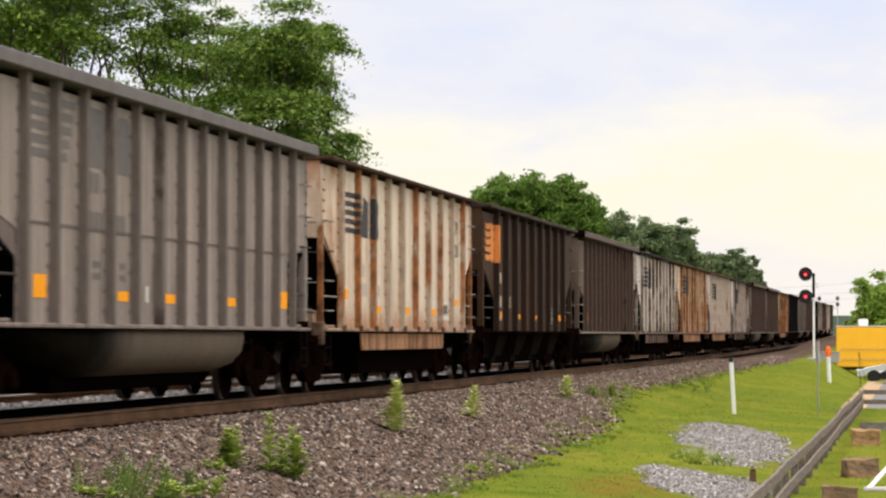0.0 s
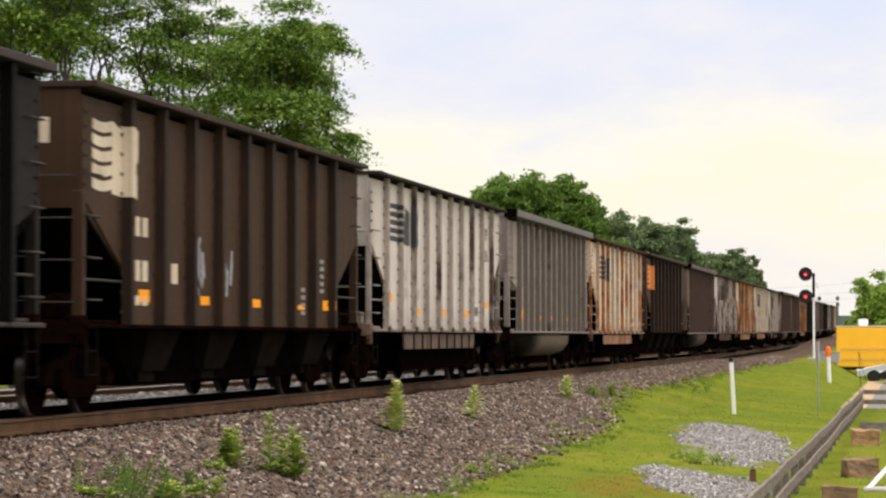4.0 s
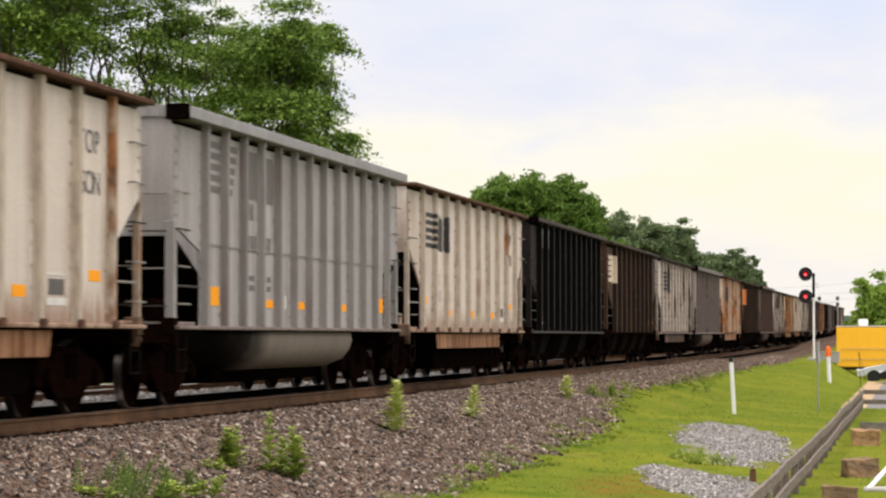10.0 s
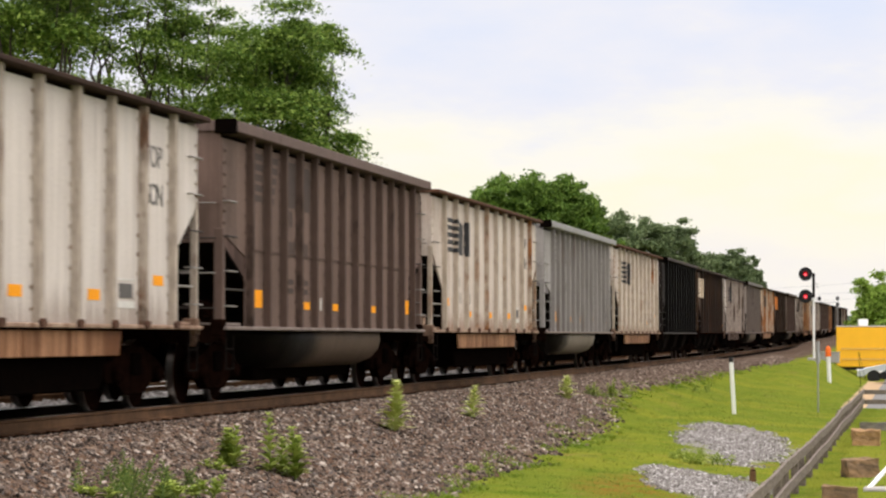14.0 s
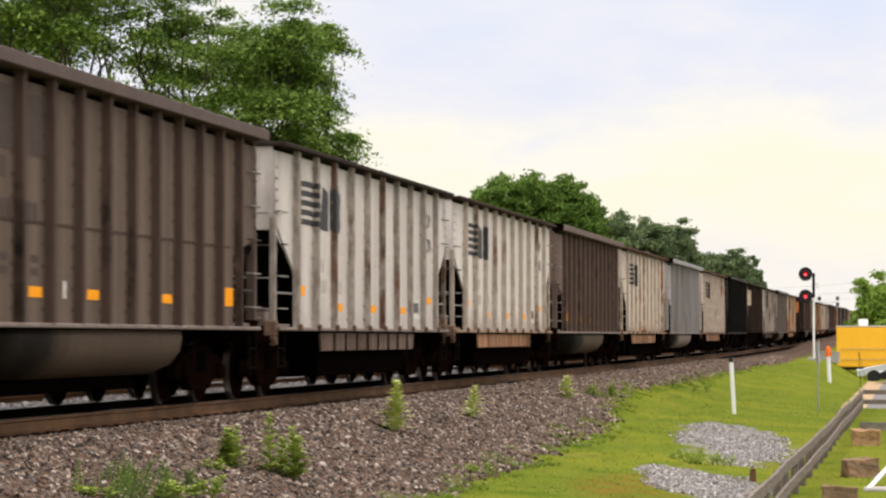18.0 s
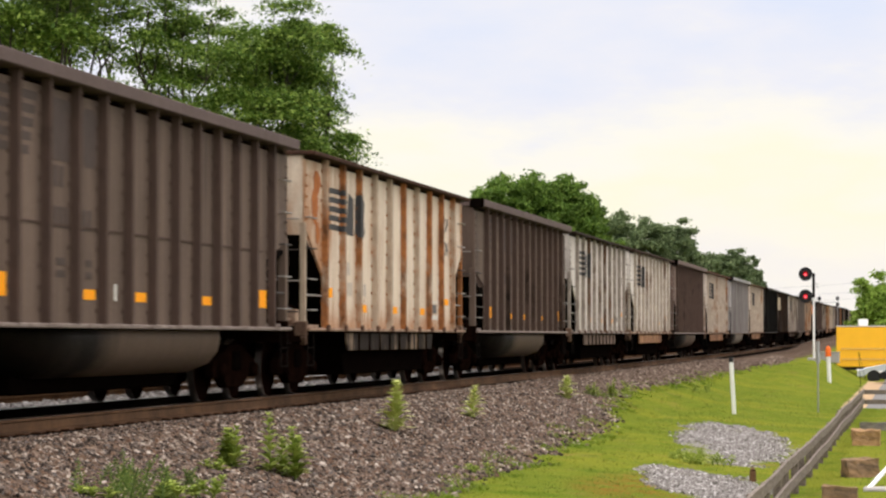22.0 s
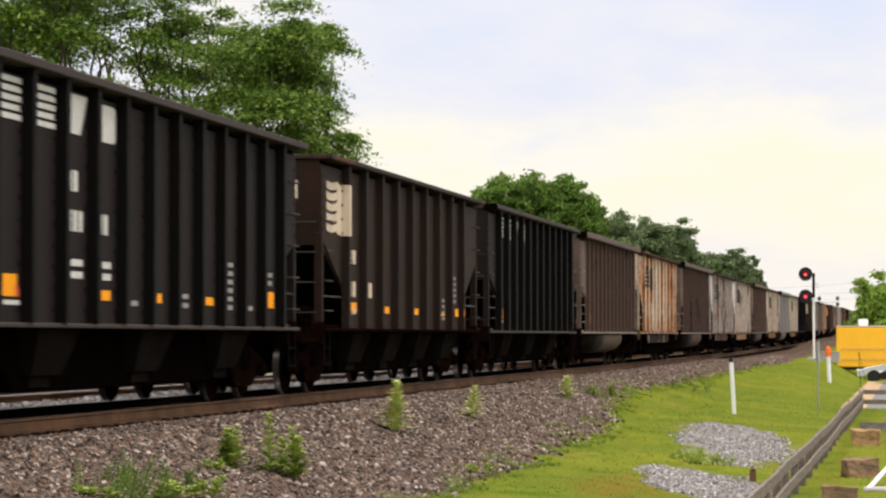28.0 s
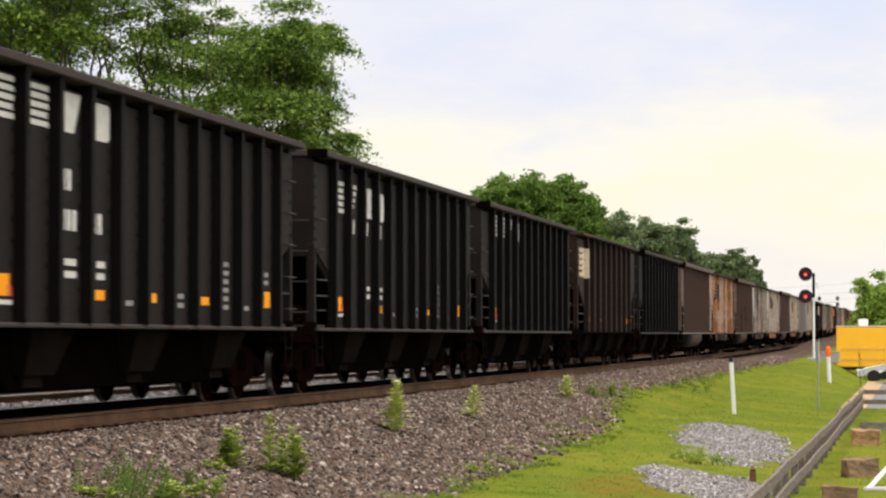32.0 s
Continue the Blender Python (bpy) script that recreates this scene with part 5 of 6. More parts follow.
def locust_tree(base, height, radius, seed, low, pads, per, leaf, label):
    """An airy tree: a forked trunk, rising limbs and flat pads of small leaves with gaps between them."""
    rng = np.random.default_rng(seed)
    root = tagged(new("tree"), label, "tree")
    root.matrix_basis = Matrix.Translation(base)
    bm = bmesh.new()
    fork = height * (low * 0.85 + 0.02)
    bend = Vector((rng.normal() * 0.25, rng.normal() * 0.25, 0))
    mid = Vector((bend.x, bend.y, fork * 0.55))
    top = Vector((rng.normal() * 0.3, rng.normal() * 0.3, fork))
    rod(bm, (0, 0, -0.3), mid, 0.13, 8, 0.085)
    rod(bm, mid, top, 0.085, 8, 0.06)
    nodes = []
    n_lead = 3 + int(rng.integers(2))
    for k in range(n_lead):
        az = k * 6.283 / n_lead + rng.random() * 1.2
        p, r = top, 0.052
        end = radius * (0.25 + 0.45 * rng.random()) if k else 0.15
        for j in range(1, 7):
            f = j / 6
            q = Vector((top.x + math.cos(az) * end * f ** 0.8 + rng.normal() * 0.13, top.y + math.sin(az) * end * f ** 0.8 + rng.normal() * 0.13, fork + (height * (0.97 if k == 0 else 0.80 + 0.14 * rng.random()) - fork) * f))
            rod(bm, p, q, r, 6, r * 0.78)
            r *= 0.78
            nodes.append((q, r))
            p = q
    cs = []
    for _ in range(pads):
        s_ = low + (1 - low) * rng.random() ** 0.85
        u = (s_ - low) / (1 - low)
        env = radius * (0.50 + 0.55 * math.sin(math.pi * min(1.0, u * 0.93 + 0.05) ** 0.9))
        az, rr = rng.random() * 6.283, env * math.sqrt(0.12 + 0.88 * rng.random())
        c = Vector((math.cos(az) * rr, math.sin(az) * rr, height * s_))
        q, r = min(nodes, key=lambda n_: (n_[0] - c).length + (0.8 if n_[0].z > c.z else 0.0))
        m_ = q.lerp(c, 0.55) + Vector((0, 0, 0.10))
        rod(bm, q, m_, max(0.014, r * 0.5), 5, 0.012)
        rod(bm, m_, c, 0.012, 5, 0.006)
        cs.append(tuple(c))
    part("trunk", bm, M_BARK, root)
    cs = np.array(cs)
    n = pads * per
    size = np.repeat(0.26 + 0.26 * rng.random(pads), per)[:, None]
    off = rng.normal(size=(n, 3)) * np.array([1, 1, 0.32]) * size
    off[:, 2] -= 0.35 * (off[:, 0] ** 2 + off[:, 1] ** 2)          # the rim of a pad droops
    pos = np.repeat(cs, per, 0) + off
    nrm = rng.normal(size=(n, 3)) * 0.55 + np.array([0, 0, 1.0])
    nrm /= np.linalg.norm(nrm, axis=1)[:, None]
    t1 = np.cross(nrm, rng.normal(size=(n, 3)))
    t1 /= np.linalg.norm(t1, axis=1)[:, None]
    t2 = np.cross(nrm, t1)
    s1 = (leaf * (0.6 + 0.8 * rng.random(n)))[:, None]
    a, b = t1 * s1, t2 * s1 * 0.5
    v = np.stack([pos - a, pos + b * 0.9 - a * 0.1, pos + a, pos - b * 0.9 - a * 0.1], 1)
    me = bpy.data.meshes.new("crown")
    me.from_pydata(v.reshape(-1, 3).tolist(), [], ((np.arange(n) * 4)[:, None] + np.arange(4)[None]).tolist())
    me.materials.append(None)
    put("crown", me, L_LOCUST, root, "airy crown of flat leaf pads")
    return root


def spot(px, depth):
    """A place on the ground: px tells the bearing from the camera, depth the distance along the view."""
    r = (px - 784) / 4578.0 * depth
    return depth * math.cos(YAW) + r * math.sin(YAW), EYE.y + depth * math.sin(YAW) - r * math.cos(YAW)


def plant_tree(px, depth, top, half, seed, **kw):
    """A tree whose crown top stands `top` metres over the camera and whose crown is 2 x half wide."""
    x, y = spot(px, depth)
    z = ground_z(x, y)
    return tree("tree", (x, y, z), EYE.z + top - z, half, seed, **kw)


# bearing, distance, top and foot of the crown over the eye, half width, pads
for k, (px, d, top, low, half, pads) in enumerate(((-40, 78, 12.4, 8.4, 1.9, 46), (22, 76, 12.0, 8.5, 1.6, 36), (70, 84, 13.0, 9.2, 1.6, 36), (112, 76, 12.0, 8.8, 1.3, 27), (155, 84, 13.0, 9.4, 1.2, 20), (150, 90, 9.6, 7.6, 1.2, 6), (60, 86, 9.4, 7.2, 1.4, 8),
                                                   (214, 95, 14.5, 11.2, 0.9, 8), (258, 84, 13.2, 8.8, 1.2, 14), (300, 90, 13.0, 7.4, 1.3, 17), (345, 84, 12.4, 6.4, 1.3, 26), (378, 94, 10.8, 6.4, 1.1, 16), (418, 88, 10.6, 5.2, 1.25, 28),
                                                   (452, 92, 10.9, 5.0, 1.2, 32), (492, 84, 11.0, 4.6, 1.35, 50), (522, 86, 10.6, 4.4, 0.80, 34), (542, 90, 9.8, 4.2, 0.45, 22), (574, 88, 10.7, 9.6, 0.25, 8), (568, 88, 8.6, 7.4, 0.20, 4), (592, 86, 6.2, 3.8, 0.30, 12), (610, 86, 6.8, 6.1, 0.15, 4), (550, 88, 6.6, 3.4, 0.8, 18),
                                                   (310, 108, 10.0, 6.6, 2.0, 9), (395, 108, 9.4, 6.0, 2.0, 12), (470, 108, 8.6, 5.2, 1.6, 14))):
    x, y = spot(px, d)
    z = ground_z(x, y)
    H_ = EYE.z + top - z
    locust_tree((x, y, z), H_, half, 220 + k, (EYE.z + low - z) / H_, pads, 430, 0.080, "tall airy locust tree with fine green leaves")
maple = dict(leafmat=L_DARK, clusters=260, per=210, leaf=0.165, low=0.2, flat=0.75, limbs=12, dome=0.75, label="round leafy maple tree in full summer green")
for k, (px, d, top, half) in enumerate(((882, 215, 13.9, 3.0), (945, 217, 14.4, 3.4), (1002, 218, 14.2, 2.8), (1040, 222, 12.6, 2.0), (838, 220, 11.6, 1.4))):
    plant_tree(px, d, top, half, 40 + k, **maple)
far = dict(leafmat=L_HAZE, clusters=190, per=170, leaf=0.21, low=0.15, flat=0.8, limbs=11, dome=0.75, label="distant dark green tree behind the railway")
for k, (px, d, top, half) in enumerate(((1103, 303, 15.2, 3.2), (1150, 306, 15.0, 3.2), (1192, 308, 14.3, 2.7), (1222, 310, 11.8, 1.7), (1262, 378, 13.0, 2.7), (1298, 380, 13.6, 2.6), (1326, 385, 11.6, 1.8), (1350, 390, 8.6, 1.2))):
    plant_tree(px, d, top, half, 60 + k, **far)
for k, (px, d, top, half) in enumerate(((1566, 215, 4.3, 2.0), (1604, 225, 5.0, 3.0), (1530, 230, 2.5, 1.1))):
    plant_tree(px, d, top, half, 80 + k, **dict(maple, leafmat=L_BRIGHT, label="bright yellow-green tree behind the parked trailer"))
# low wood behind the second track
hedge = dict(leafmat=L_DARK, clusters=70, per=60, leaf=0.24, low=0.1, flat=0.8, limbs=8, trunk=0.1, label="dense green shrub beyond the tracks")
for k in range(16):
    x = 66 + 13 * k if k < 12 else 34 + 9 * (k - 12)
    y = 14.0 + 2.5 * math.sin(k * 1.7) + 0.02 * k * k
    tree("shrub", (x, y, ground_z(x, y)), 3.4 + 0.6 * math.sin(k * 2.3), 2.6, 100 + k, **hedge)

# far ridge, its haze put into the colour
bm = bmesh.new()
ring = []
for k in range(60):
    a = -0.45 + k * 0.02
    R = 1500
    hgt = 14 + 6 * noise.noise((k * 0.18, 0, 2)) + 9 * noise.noise((k * 0.05, 4, 2))
    ring.append((bm.verts.new((math.cos(a) * R, math.sin(a) * R, -6)), bm.verts.new((math.cos(a) * R, math.sin(a) * R, hgt)), bm.verts.new((math.cos(a) * (R + 250), math.sin(a) * (R + 250), -6))))
for a, b in zip(ring, ring[1:]):
    bm.faces.new((a[0], b[0], b[1], a[1]))
    bm.faces.new((a[1], b[1], b[2], a[2]))
tagged(part("backdrop", bm, plain("hazy_wooded_ridge", (0.14, 0.19, 0.15), 0.95, 0, 0.3, 0.02), None), "hazy wooded ridge on the horizon", "hill", kind="structure")


# ---------------------------------------------------------------- lineside things
M_WHITE = plain("white_post_paint", (0.86, 0.86, 0.84), 0.5, 0, 0.12)
M_DARK = plain("black_enamel", (0.02, 0.02, 0.022), 0.4, 0, 0.3)
M_GALV = plain("galvanised_steel", (0.42, 0.42, 0.43), 0.45, 0.7, 0.2)
M_CONC = plain("concrete", (0.40, 0.38, 0.36), 0.9, 0, 0.25, 4, 0.3)
M_ORCAP = plain("orange_marker_plastic", (0.85, 0.16, 0.02), 0.5, 0, 0.1)


def glow(name, col, power):
    m = Mat(name, 0.3)
    m.color(col)
    m.put(m.b.inputs["Emission Color"], col)
    m.b.inputs["Emission Strength"].default_value = power
    return m.m


M_REDLAMP = glow("red_signal_lens", (0.75, 0.008, 0.018), 0.75)
M_REDSPOT = glow("red_lamp_image", (1.0, 0.16, 0.20), 2.2)


def at_ground(px, depth):
    x, y = spot(px, depth)
    return x, y, ground_z(x, y)


# white marker post with a black top
x, y, z = at_ground(1298.5, 68.4)
post = tagged(new("marker_post"), "white wooden lineside post with a black top", "post")
post.matrix_basis = pose(x, y, z, -3.1, 0, 0)
bm = bmesh.new()
box(bm, -0.052, 0.052, -0.052, 0.052, -0.2, 1.36)
part("post", bm, M_WHITE, post, bevel=0.008)
bm = bmesh.new()
box(bm, -0.055, 0.055, -0.055, 0.055, 1.361, 1.50)
part("cap", bm, M_DARK, post, "black painted top", bevel=0.008)

# orange-capped marker
x, y, z = at_ground(1467, 108)
post = tagged(new("marker_post"), "white plastic marker post with an orange cap", "post")
post.matrix_basis = pose(x, y, z, -1.8, 0, 0)
bm = bmesh.new()
rod(bm, (0, 0, -0.2), (0, 0, 1.08), 0.085, 14)
part("post", bm, M_WHITE, post)
bm = bmesh.new()
rod(bm, (0, 0, 1.081), (0, 0, 1.42), 0.125, 14, 0.11)
rod(bm, (0, 0, 1.42), (0, 0, 1.52), 0.11, 14, 0.05)
part("cap", bm, M_ORCAP, post, "bright orange cap")

# thin steel rod in the lawn
x, y, z = at_ground(1447, 76)
tagged(new("stake"), "thin grey steel stake stuck in the lawn", "stake")
st = bpy.data.objects["stake"]
st.matrix_basis = pose(x, y, z, 0, 1.2, 0)
bm = bmesh.new()
rod(bm, (0, 0, -0.2), (0, 0, 1.42), 0.022, 8)
part("shaft", bm, M_GALV, st)
bm = bmesh.new()
rod(bm, (0, 0, 1.421), (0, 0, 2.08), 0.05, 8)
part("sleeve", bm, M_GALV, st)

# two-head railway signal
x, y, z = at_ground(1440, 124.3)
sig = tagged(new("railway_signal"), "railway signal mast with two red lights over round black backgrounds", "signal")
sig.matrix_basis = pose(x, y, z, 0, -1.0, 0) @ Matrix.Rotation(math.pi, 4, "Z")
bm = bmesh.new()
box(bm, -0.3, 0.3, -0.3, 0.3, -0.3, 0.14)
part("footing", bm, M_CONC, sig, bevel=0.02)
bm = bmesh.new()
rod(bm, (0, 0, 0.142), (0, 0, 3.02), 0.055, 14)
part("mast", bm, M_WHITE, sig)
bm = bmesh.new()
rod(bm, (0, 0, 3.021), (0, 0, 4.2), 0.065, 12)
part("mast_top", bm, M_UNDER, sig)
for zz in (3.08, 4.15):
    hd = put("signal_head", lib("signal_head", lambda b_: (lathe(b_, [(0.315, -0.03), (0.33, -0.02), (0.33, 0.02), (0.315, 0.03)], 28), rod(b_, (0, 0.03, 0), (0, 0.34, 0), 0.17, 14))), M_DARK, sig, "round black signal head", at=Matrix.Translation((0.09, -0.38, zz)) @ Matrix.Rotation(radians(90), 4, "Z"))
    put("lens", lib("lens", lambda b_: lathe(b_, [(0.05, -0.055), (0.10, -0.05), (0.10, -0.031)], 20)), M_REDLAMP, hd, "glowing red lens")
    put("lamp_image", lib("lamp_image", lambda b_: lathe(b_, [(0.005, -0.062), (0.042, -0.060), (0.048, -0.0555)], 14)), M_REDSPOT, hd, "bright image of the lamp", at=Vector((0, 0, -0.035)))
    put("hood", lib("hood", lambda b_: [prism(b_, [(0.17 * math.cos(a), 0.17 * math.sin(a)), (0.17 * math.cos(a + .35), 0.17 * math.sin(a + .35)), (0.155 * math.cos(a + .35), 0.155 * math.sin(a + .35)), (0.155 * math.cos(a), 0.155 * math.sin(a))], -0.34, -0.031) for a in [0.0 + 0.35 * i for i in range(9)]]), M_DARK, hd)
    bm = bmesh.new()
    rod(bm, (0, 0, zz), (0.0, -0.36, zz), 0.035, 8)
    part("bracket", bm, M_UNDER, sig)

for zz in (2.95, 3.52, 3.68):
    bm = bmesh.new()
    rod(bm, (0, -0.02, zz), (0, 0.24, zz), 0.014, 6)
    part("step_iron", bm, M_UNDER, sig)

# pale grey concrete slab beside the signal, modelled as a lidded block
x, y, z = at_ground(1462, 131)
cab = tagged(new("grey_slab"), "low pale grey concrete slab on the ballast", "cabinet")
cab.matrix_basis = pose(x, y, z, 0, 0, 0)
bm = bmesh.new()
box(bm, -0.4, 0.4, -0.65, 0.65, -0.1, 0.42)
part("case", bm, M_CONC, cab, bevel=0.02)
bm = bmesh.new()
box(bm, -0.44, 0.44, -0.69, 0.69, 0.421, 0.47)
part("lid", bm, M_CONC, cab, bevel=0.01)

# far signal bridge
gx, gy = spot(1466, 330)
gz = ground_z(gx, gy)
br = tagged(new("signal_bridge"), "distant steel signal gantry with small signal heads", "gantry")
br.matrix_basis = Matrix.Translation((gx, gy, gz))
top = 4.9 - gz + EYE.z
for s in (-1.15, 1.15):
    bm = bmesh.new()
    rod(bm, (0, s, -0.3), (0, s, top + 0.6), 0.05, 6)
    part("mast", bm, M_GALV, br)
    for k in range(2):
        bm = bmesh.new()
        box(bm, -0.1, 0.1, s - 0.2, s + 0.2, top - 0.05 - 0.75 * k, top + 0.42 - 0.75 * k)
        part("signal_head", bm, M_DARK, br, bevel=0.05)
for k in range(2):
    bm = bmesh.new()
    rod(bm, (0, -1.15, top - 0.8 * k - 0.3), (0, 1.15, top - 0.8 * k - 0.3), 0.035, 6)
    part("beam", bm, M_GALV, br)

# overhead wires against the sky
for k, (za, zb) in enumerate(((6.4, 7.6), (5.6, 6.4), (4.9, 5.6))):
    bm = bmesh.new()
    a = Vector((*spot(1180, 340), EYE.z + za))
    b = Vector((*spot(1700, 300), EYE.z + zb))
    pts = [a.lerp(b, i / 12) - Vector((0, 0, 0.6 * (1 - (2 * i / 12 - 1) ** 2))) for i in range(13)]
    for p, q in zip(pts, pts[1:]):
        rod(bm, p, q, 0.013, 4)
    tagged(part("power_line", bm, M_GALV, None), "thin overhead wire against the sky", "cable")

# ---------------------------------------------------------------- board fence, stones, lot
M_BOARD = Mat("weathered_grey_board", 0.9)
n_ = M_BOARD.noise(1.0, 6, 0.6, (2.0, 26, 26), True)
M_BOARD.color(M_BOARD.mix(M_BOARD.ramp(n_, [(0.3, 0.0), (0.7, 1.0)]), (0.235, 0.195, 0.165), (0.105, 0.083, 0.070))).bump(n_, 0.4, 0.01)
M_BOARD = M_BOARD.m
FENCE_Y = -9.32
fence = tagged(new("board_fence"), "low weathered grey two-rail board fence along the lawn", "fence")
px_ = [18.0 + 2.42 * i for i in range(27)]


def board_post(bm):
    box(bm, -0.055, 0.055, -0.055, 0.055, -0.25, 0.57)


FPOST = lib("fence_post", board_post, 0.012)
for i, x in enumerate(px_):
    put("post", FPOST, M_BOARD, fence, at=pose(x, FENCE_Y, ground_z(x, FENCE_Y), random.uniform(-3, 3), random.uniform(-3, 3), 0))
for a, b in zip(px_, px_[1:]):
    for zt in (0.50, 0.20):
        bm = bmesh.new()
        za, zb = ground_z(a, FENCE_Y) + zt + random.uniform(-.008, .008), ground_z(b, FENCE_Y) + zt + random.uniform(-.008, .008)
        prism(bm, [(a + 0.01, za), (b - 0.01, zb), (b - 0.01, zb + 0.14), (a + 0.01, za + 0.14)], FENCE_Y - 0.100, FENCE_Y - 0.057)
        part("board", bm, M_BOARD, fence, bevel=0.006)
fence2 = tagged(new("board_fence"), "low grey board fence turning off beside the asphalt lot", "fence")
cx = px_[-1]
for i in range(1, 6):
    y = FENCE_Y - 2.2 * i
    put("post", FPOST, M_BOARD, fence2, at=pose(cx, y, ground_z(cx, y), 0, 0, 90))
for i in range(5):
    y0, y1 = FENCE_Y - 2.2 * i - 0.07, FENCE_Y - 2.2 * (i + 1)
    for zt in (0.46, 0.16):
        bm = bmesh.new()
        z = ground_z(cx, y0) + zt
        box(bm, cx - 0.095, cx - 0.057, y1, y0, z, z + 0.14)
        part("board", bm, M_BOARD, fence2, bevel=0.006)


def boulder(name, px, py, w, h, d, mat, label, seed, ground=-1.30):
    depth = (EYE.z - ground) * 4578.0 / (py - 599.3)
    x, y = spot(px, depth)
    rng = random.Random(seed)
    bm = bmesh.new()
    bmesh.ops.create_cube(bm, size=1)
    bmesh.ops.subdivide_edges(bm, edges=list(bm.edges), cuts=6, use_grid_fill=True)
    for v in bm.verts:
        v.co = Vector((v.co.x * d, v.co.y * w, (v.co.z + 0.5) * h))
        q = v.co * 3.1 + Vector((seed, seed * 2, 0))
        v.co += Vector((noise.noise(q), noise.noise(q + Vector((9, 0, 0))), noise.noise(q + Vector((0, 9, 0))))) * 0.13 * h
        v.co += Vector((noise.noise(q * 3.3), noise.noise(q * 3.3 + Vector((5, 0, 0))), noise.noise(q * 3.3 + Vector((0, 5, 0))))) * 0.07 * h
    ob = part(name, bm, mat, None, smooth=False, at=pose(x, y, ground_z(x, y) - 0.04, 0, 0, rng.uniform(-12, 12) + 8))
    return tagged(ob, label, "boulder", "stones beside the fence")


def sandstone(name, a, b):
    m = Mat(name, 0.9)
    m.color(m.mix(m.ramp(m.noise(3, 6, 0.65, (1, 1, 3)), [(0.35, 0.0), (0.65, 1.0)]), a, b)).bump(m.noise(9, 6, 0.7), 0.7, 0.04)
    return m.m


M_SAND = sandstone("tan_sandstone", (0.48, 0.29, 0.14), (0.24, 0.145, 0.08))
M_SAND2 = sandstone("brown_sandstone", (0.32, 0.20, 0.11), (0.10, 0.072, 0.052))
M_SAND3 = sandstone("grey_weathered_stone", (0.26, 0.23, 0.20), (0.11, 0.10, 0.09))
boulder("boulder", 1531, 788, 0.57, 0.37, 0.45, M_SAND, "tan squared sandstone block on the grass", 1)
boulder("boulder", 1520, 843, 0.54, 0.33, 0.42, M_SAND2, "brown squared sandstone block on the grass", 2)
boulder("boulder", 1484, 892, 0.46, 0.27, 0.4, M_SAND2, "dark brown rough stone block on the grass", 3)
boulder("boulder", 1552, 762, 0.85, 0.22, 0.5, M_SAND3, "low grey stone slab beside the lot", 4)

# rotten stump in the gravel
x, y, z = at_ground(1331, 40.2)
bm = bmesh.new()
rod(bm, (0, 0, -0.1), (0.02, 0, 0.17), 0.06, 9, 0.05)
rod(bm, (0.02, 0, 0.17), (0.05, 0.01, 0.22), 0.05, 7, 0.02)
tagged(part("stump", bm, plain("rotten_brown_wood", (0.16, 0.085, 0.04), 0.9, 0, 0.5, 12, 0.5), None, at=pose(x, y, z)), "small rotten brown post stump in the gravel", "stump")

# yellow box trailer
x, y, z = at_ground(1530, 128)
trl = tagged(new("box_trailer"), "bright yellow box trailer parked on the lot", "trailer")
fx = Vector(spot(1479, 134))
trl.matrix_basis = pose(fx.x + 1.2, fx.y, ground_z(fx.x, fx.y - 3), 0, 0, 1)
M_YEL = plain("trailer_yellow", (1.0, 0.53, 0.030), 0.35, 0, 0.06, 2, 0.05)
M_YEL2 = plain("trailer_pale_stripe", (0.80, 0.46, 0.10), 0.4, 0, 0.1)
TH = 0.62
bm = bmesh.new()
box(bm, -1.2, 1.2, -6.4, 0.0, TH, TH + 2.08)
part("body", bm, M_YEL, trl, bevel=0.03)
bm = bmesh.new()
box(bm, -1.22, 1.22, -6.42, 0.02, TH + 2.085, TH + 2.14)
part("roof", bm, plain("trailer_roof_white", (0.72, 0.70, 0.66), 0.5), trl, "white roof edge", bevel=0.015)
for zz in (0.36, 0.90):
    bm = bmesh.new()
    box(bm, -1.225, -1.203, -6.1, -0.25, TH + zz, TH + zz + 0.09)
    part("trim_strip", bm, M_YEL2, trl, "pale rub rail")
bm = bmesh.new()
box(bm, -1.0, 1.0, -6.3, -0.1, TH - 0.16, TH - 0.004)
part("chassis", bm, M_DARK, trl)
tyre = lib("tyre", lambda b_: lathe(b_, [(0.17, -0.1), (0.30, -0.1), (0.33, -0.07), (0.33, 0.07), (0.30, 0.1), (0.17, 0.1)], 22))
hub = lib("rim", lambda b_: lathe(b_, [(0.02, -0.09), (0.06, -0.085), (0.168, -0.07), (0.168, 0.07)], 16))
for yy in (-2.6, -3.5):
    for s in (-0.95, 0.95):
        w = put("wheel", tyre, M_DARK, trl, "black tyre", at=pose(s, yy, 0.33, 0, 0, 90))
        put("rim", hub, M_WHITE, w)
bm = bmesh.new()
box(bm, -0.25, 0.25, -1.62, -1.12, TH + 2.142, TH + 2.48)
part("roof_vent", bm, M_WHITE, trl, "white roof vent", bevel=0.03)

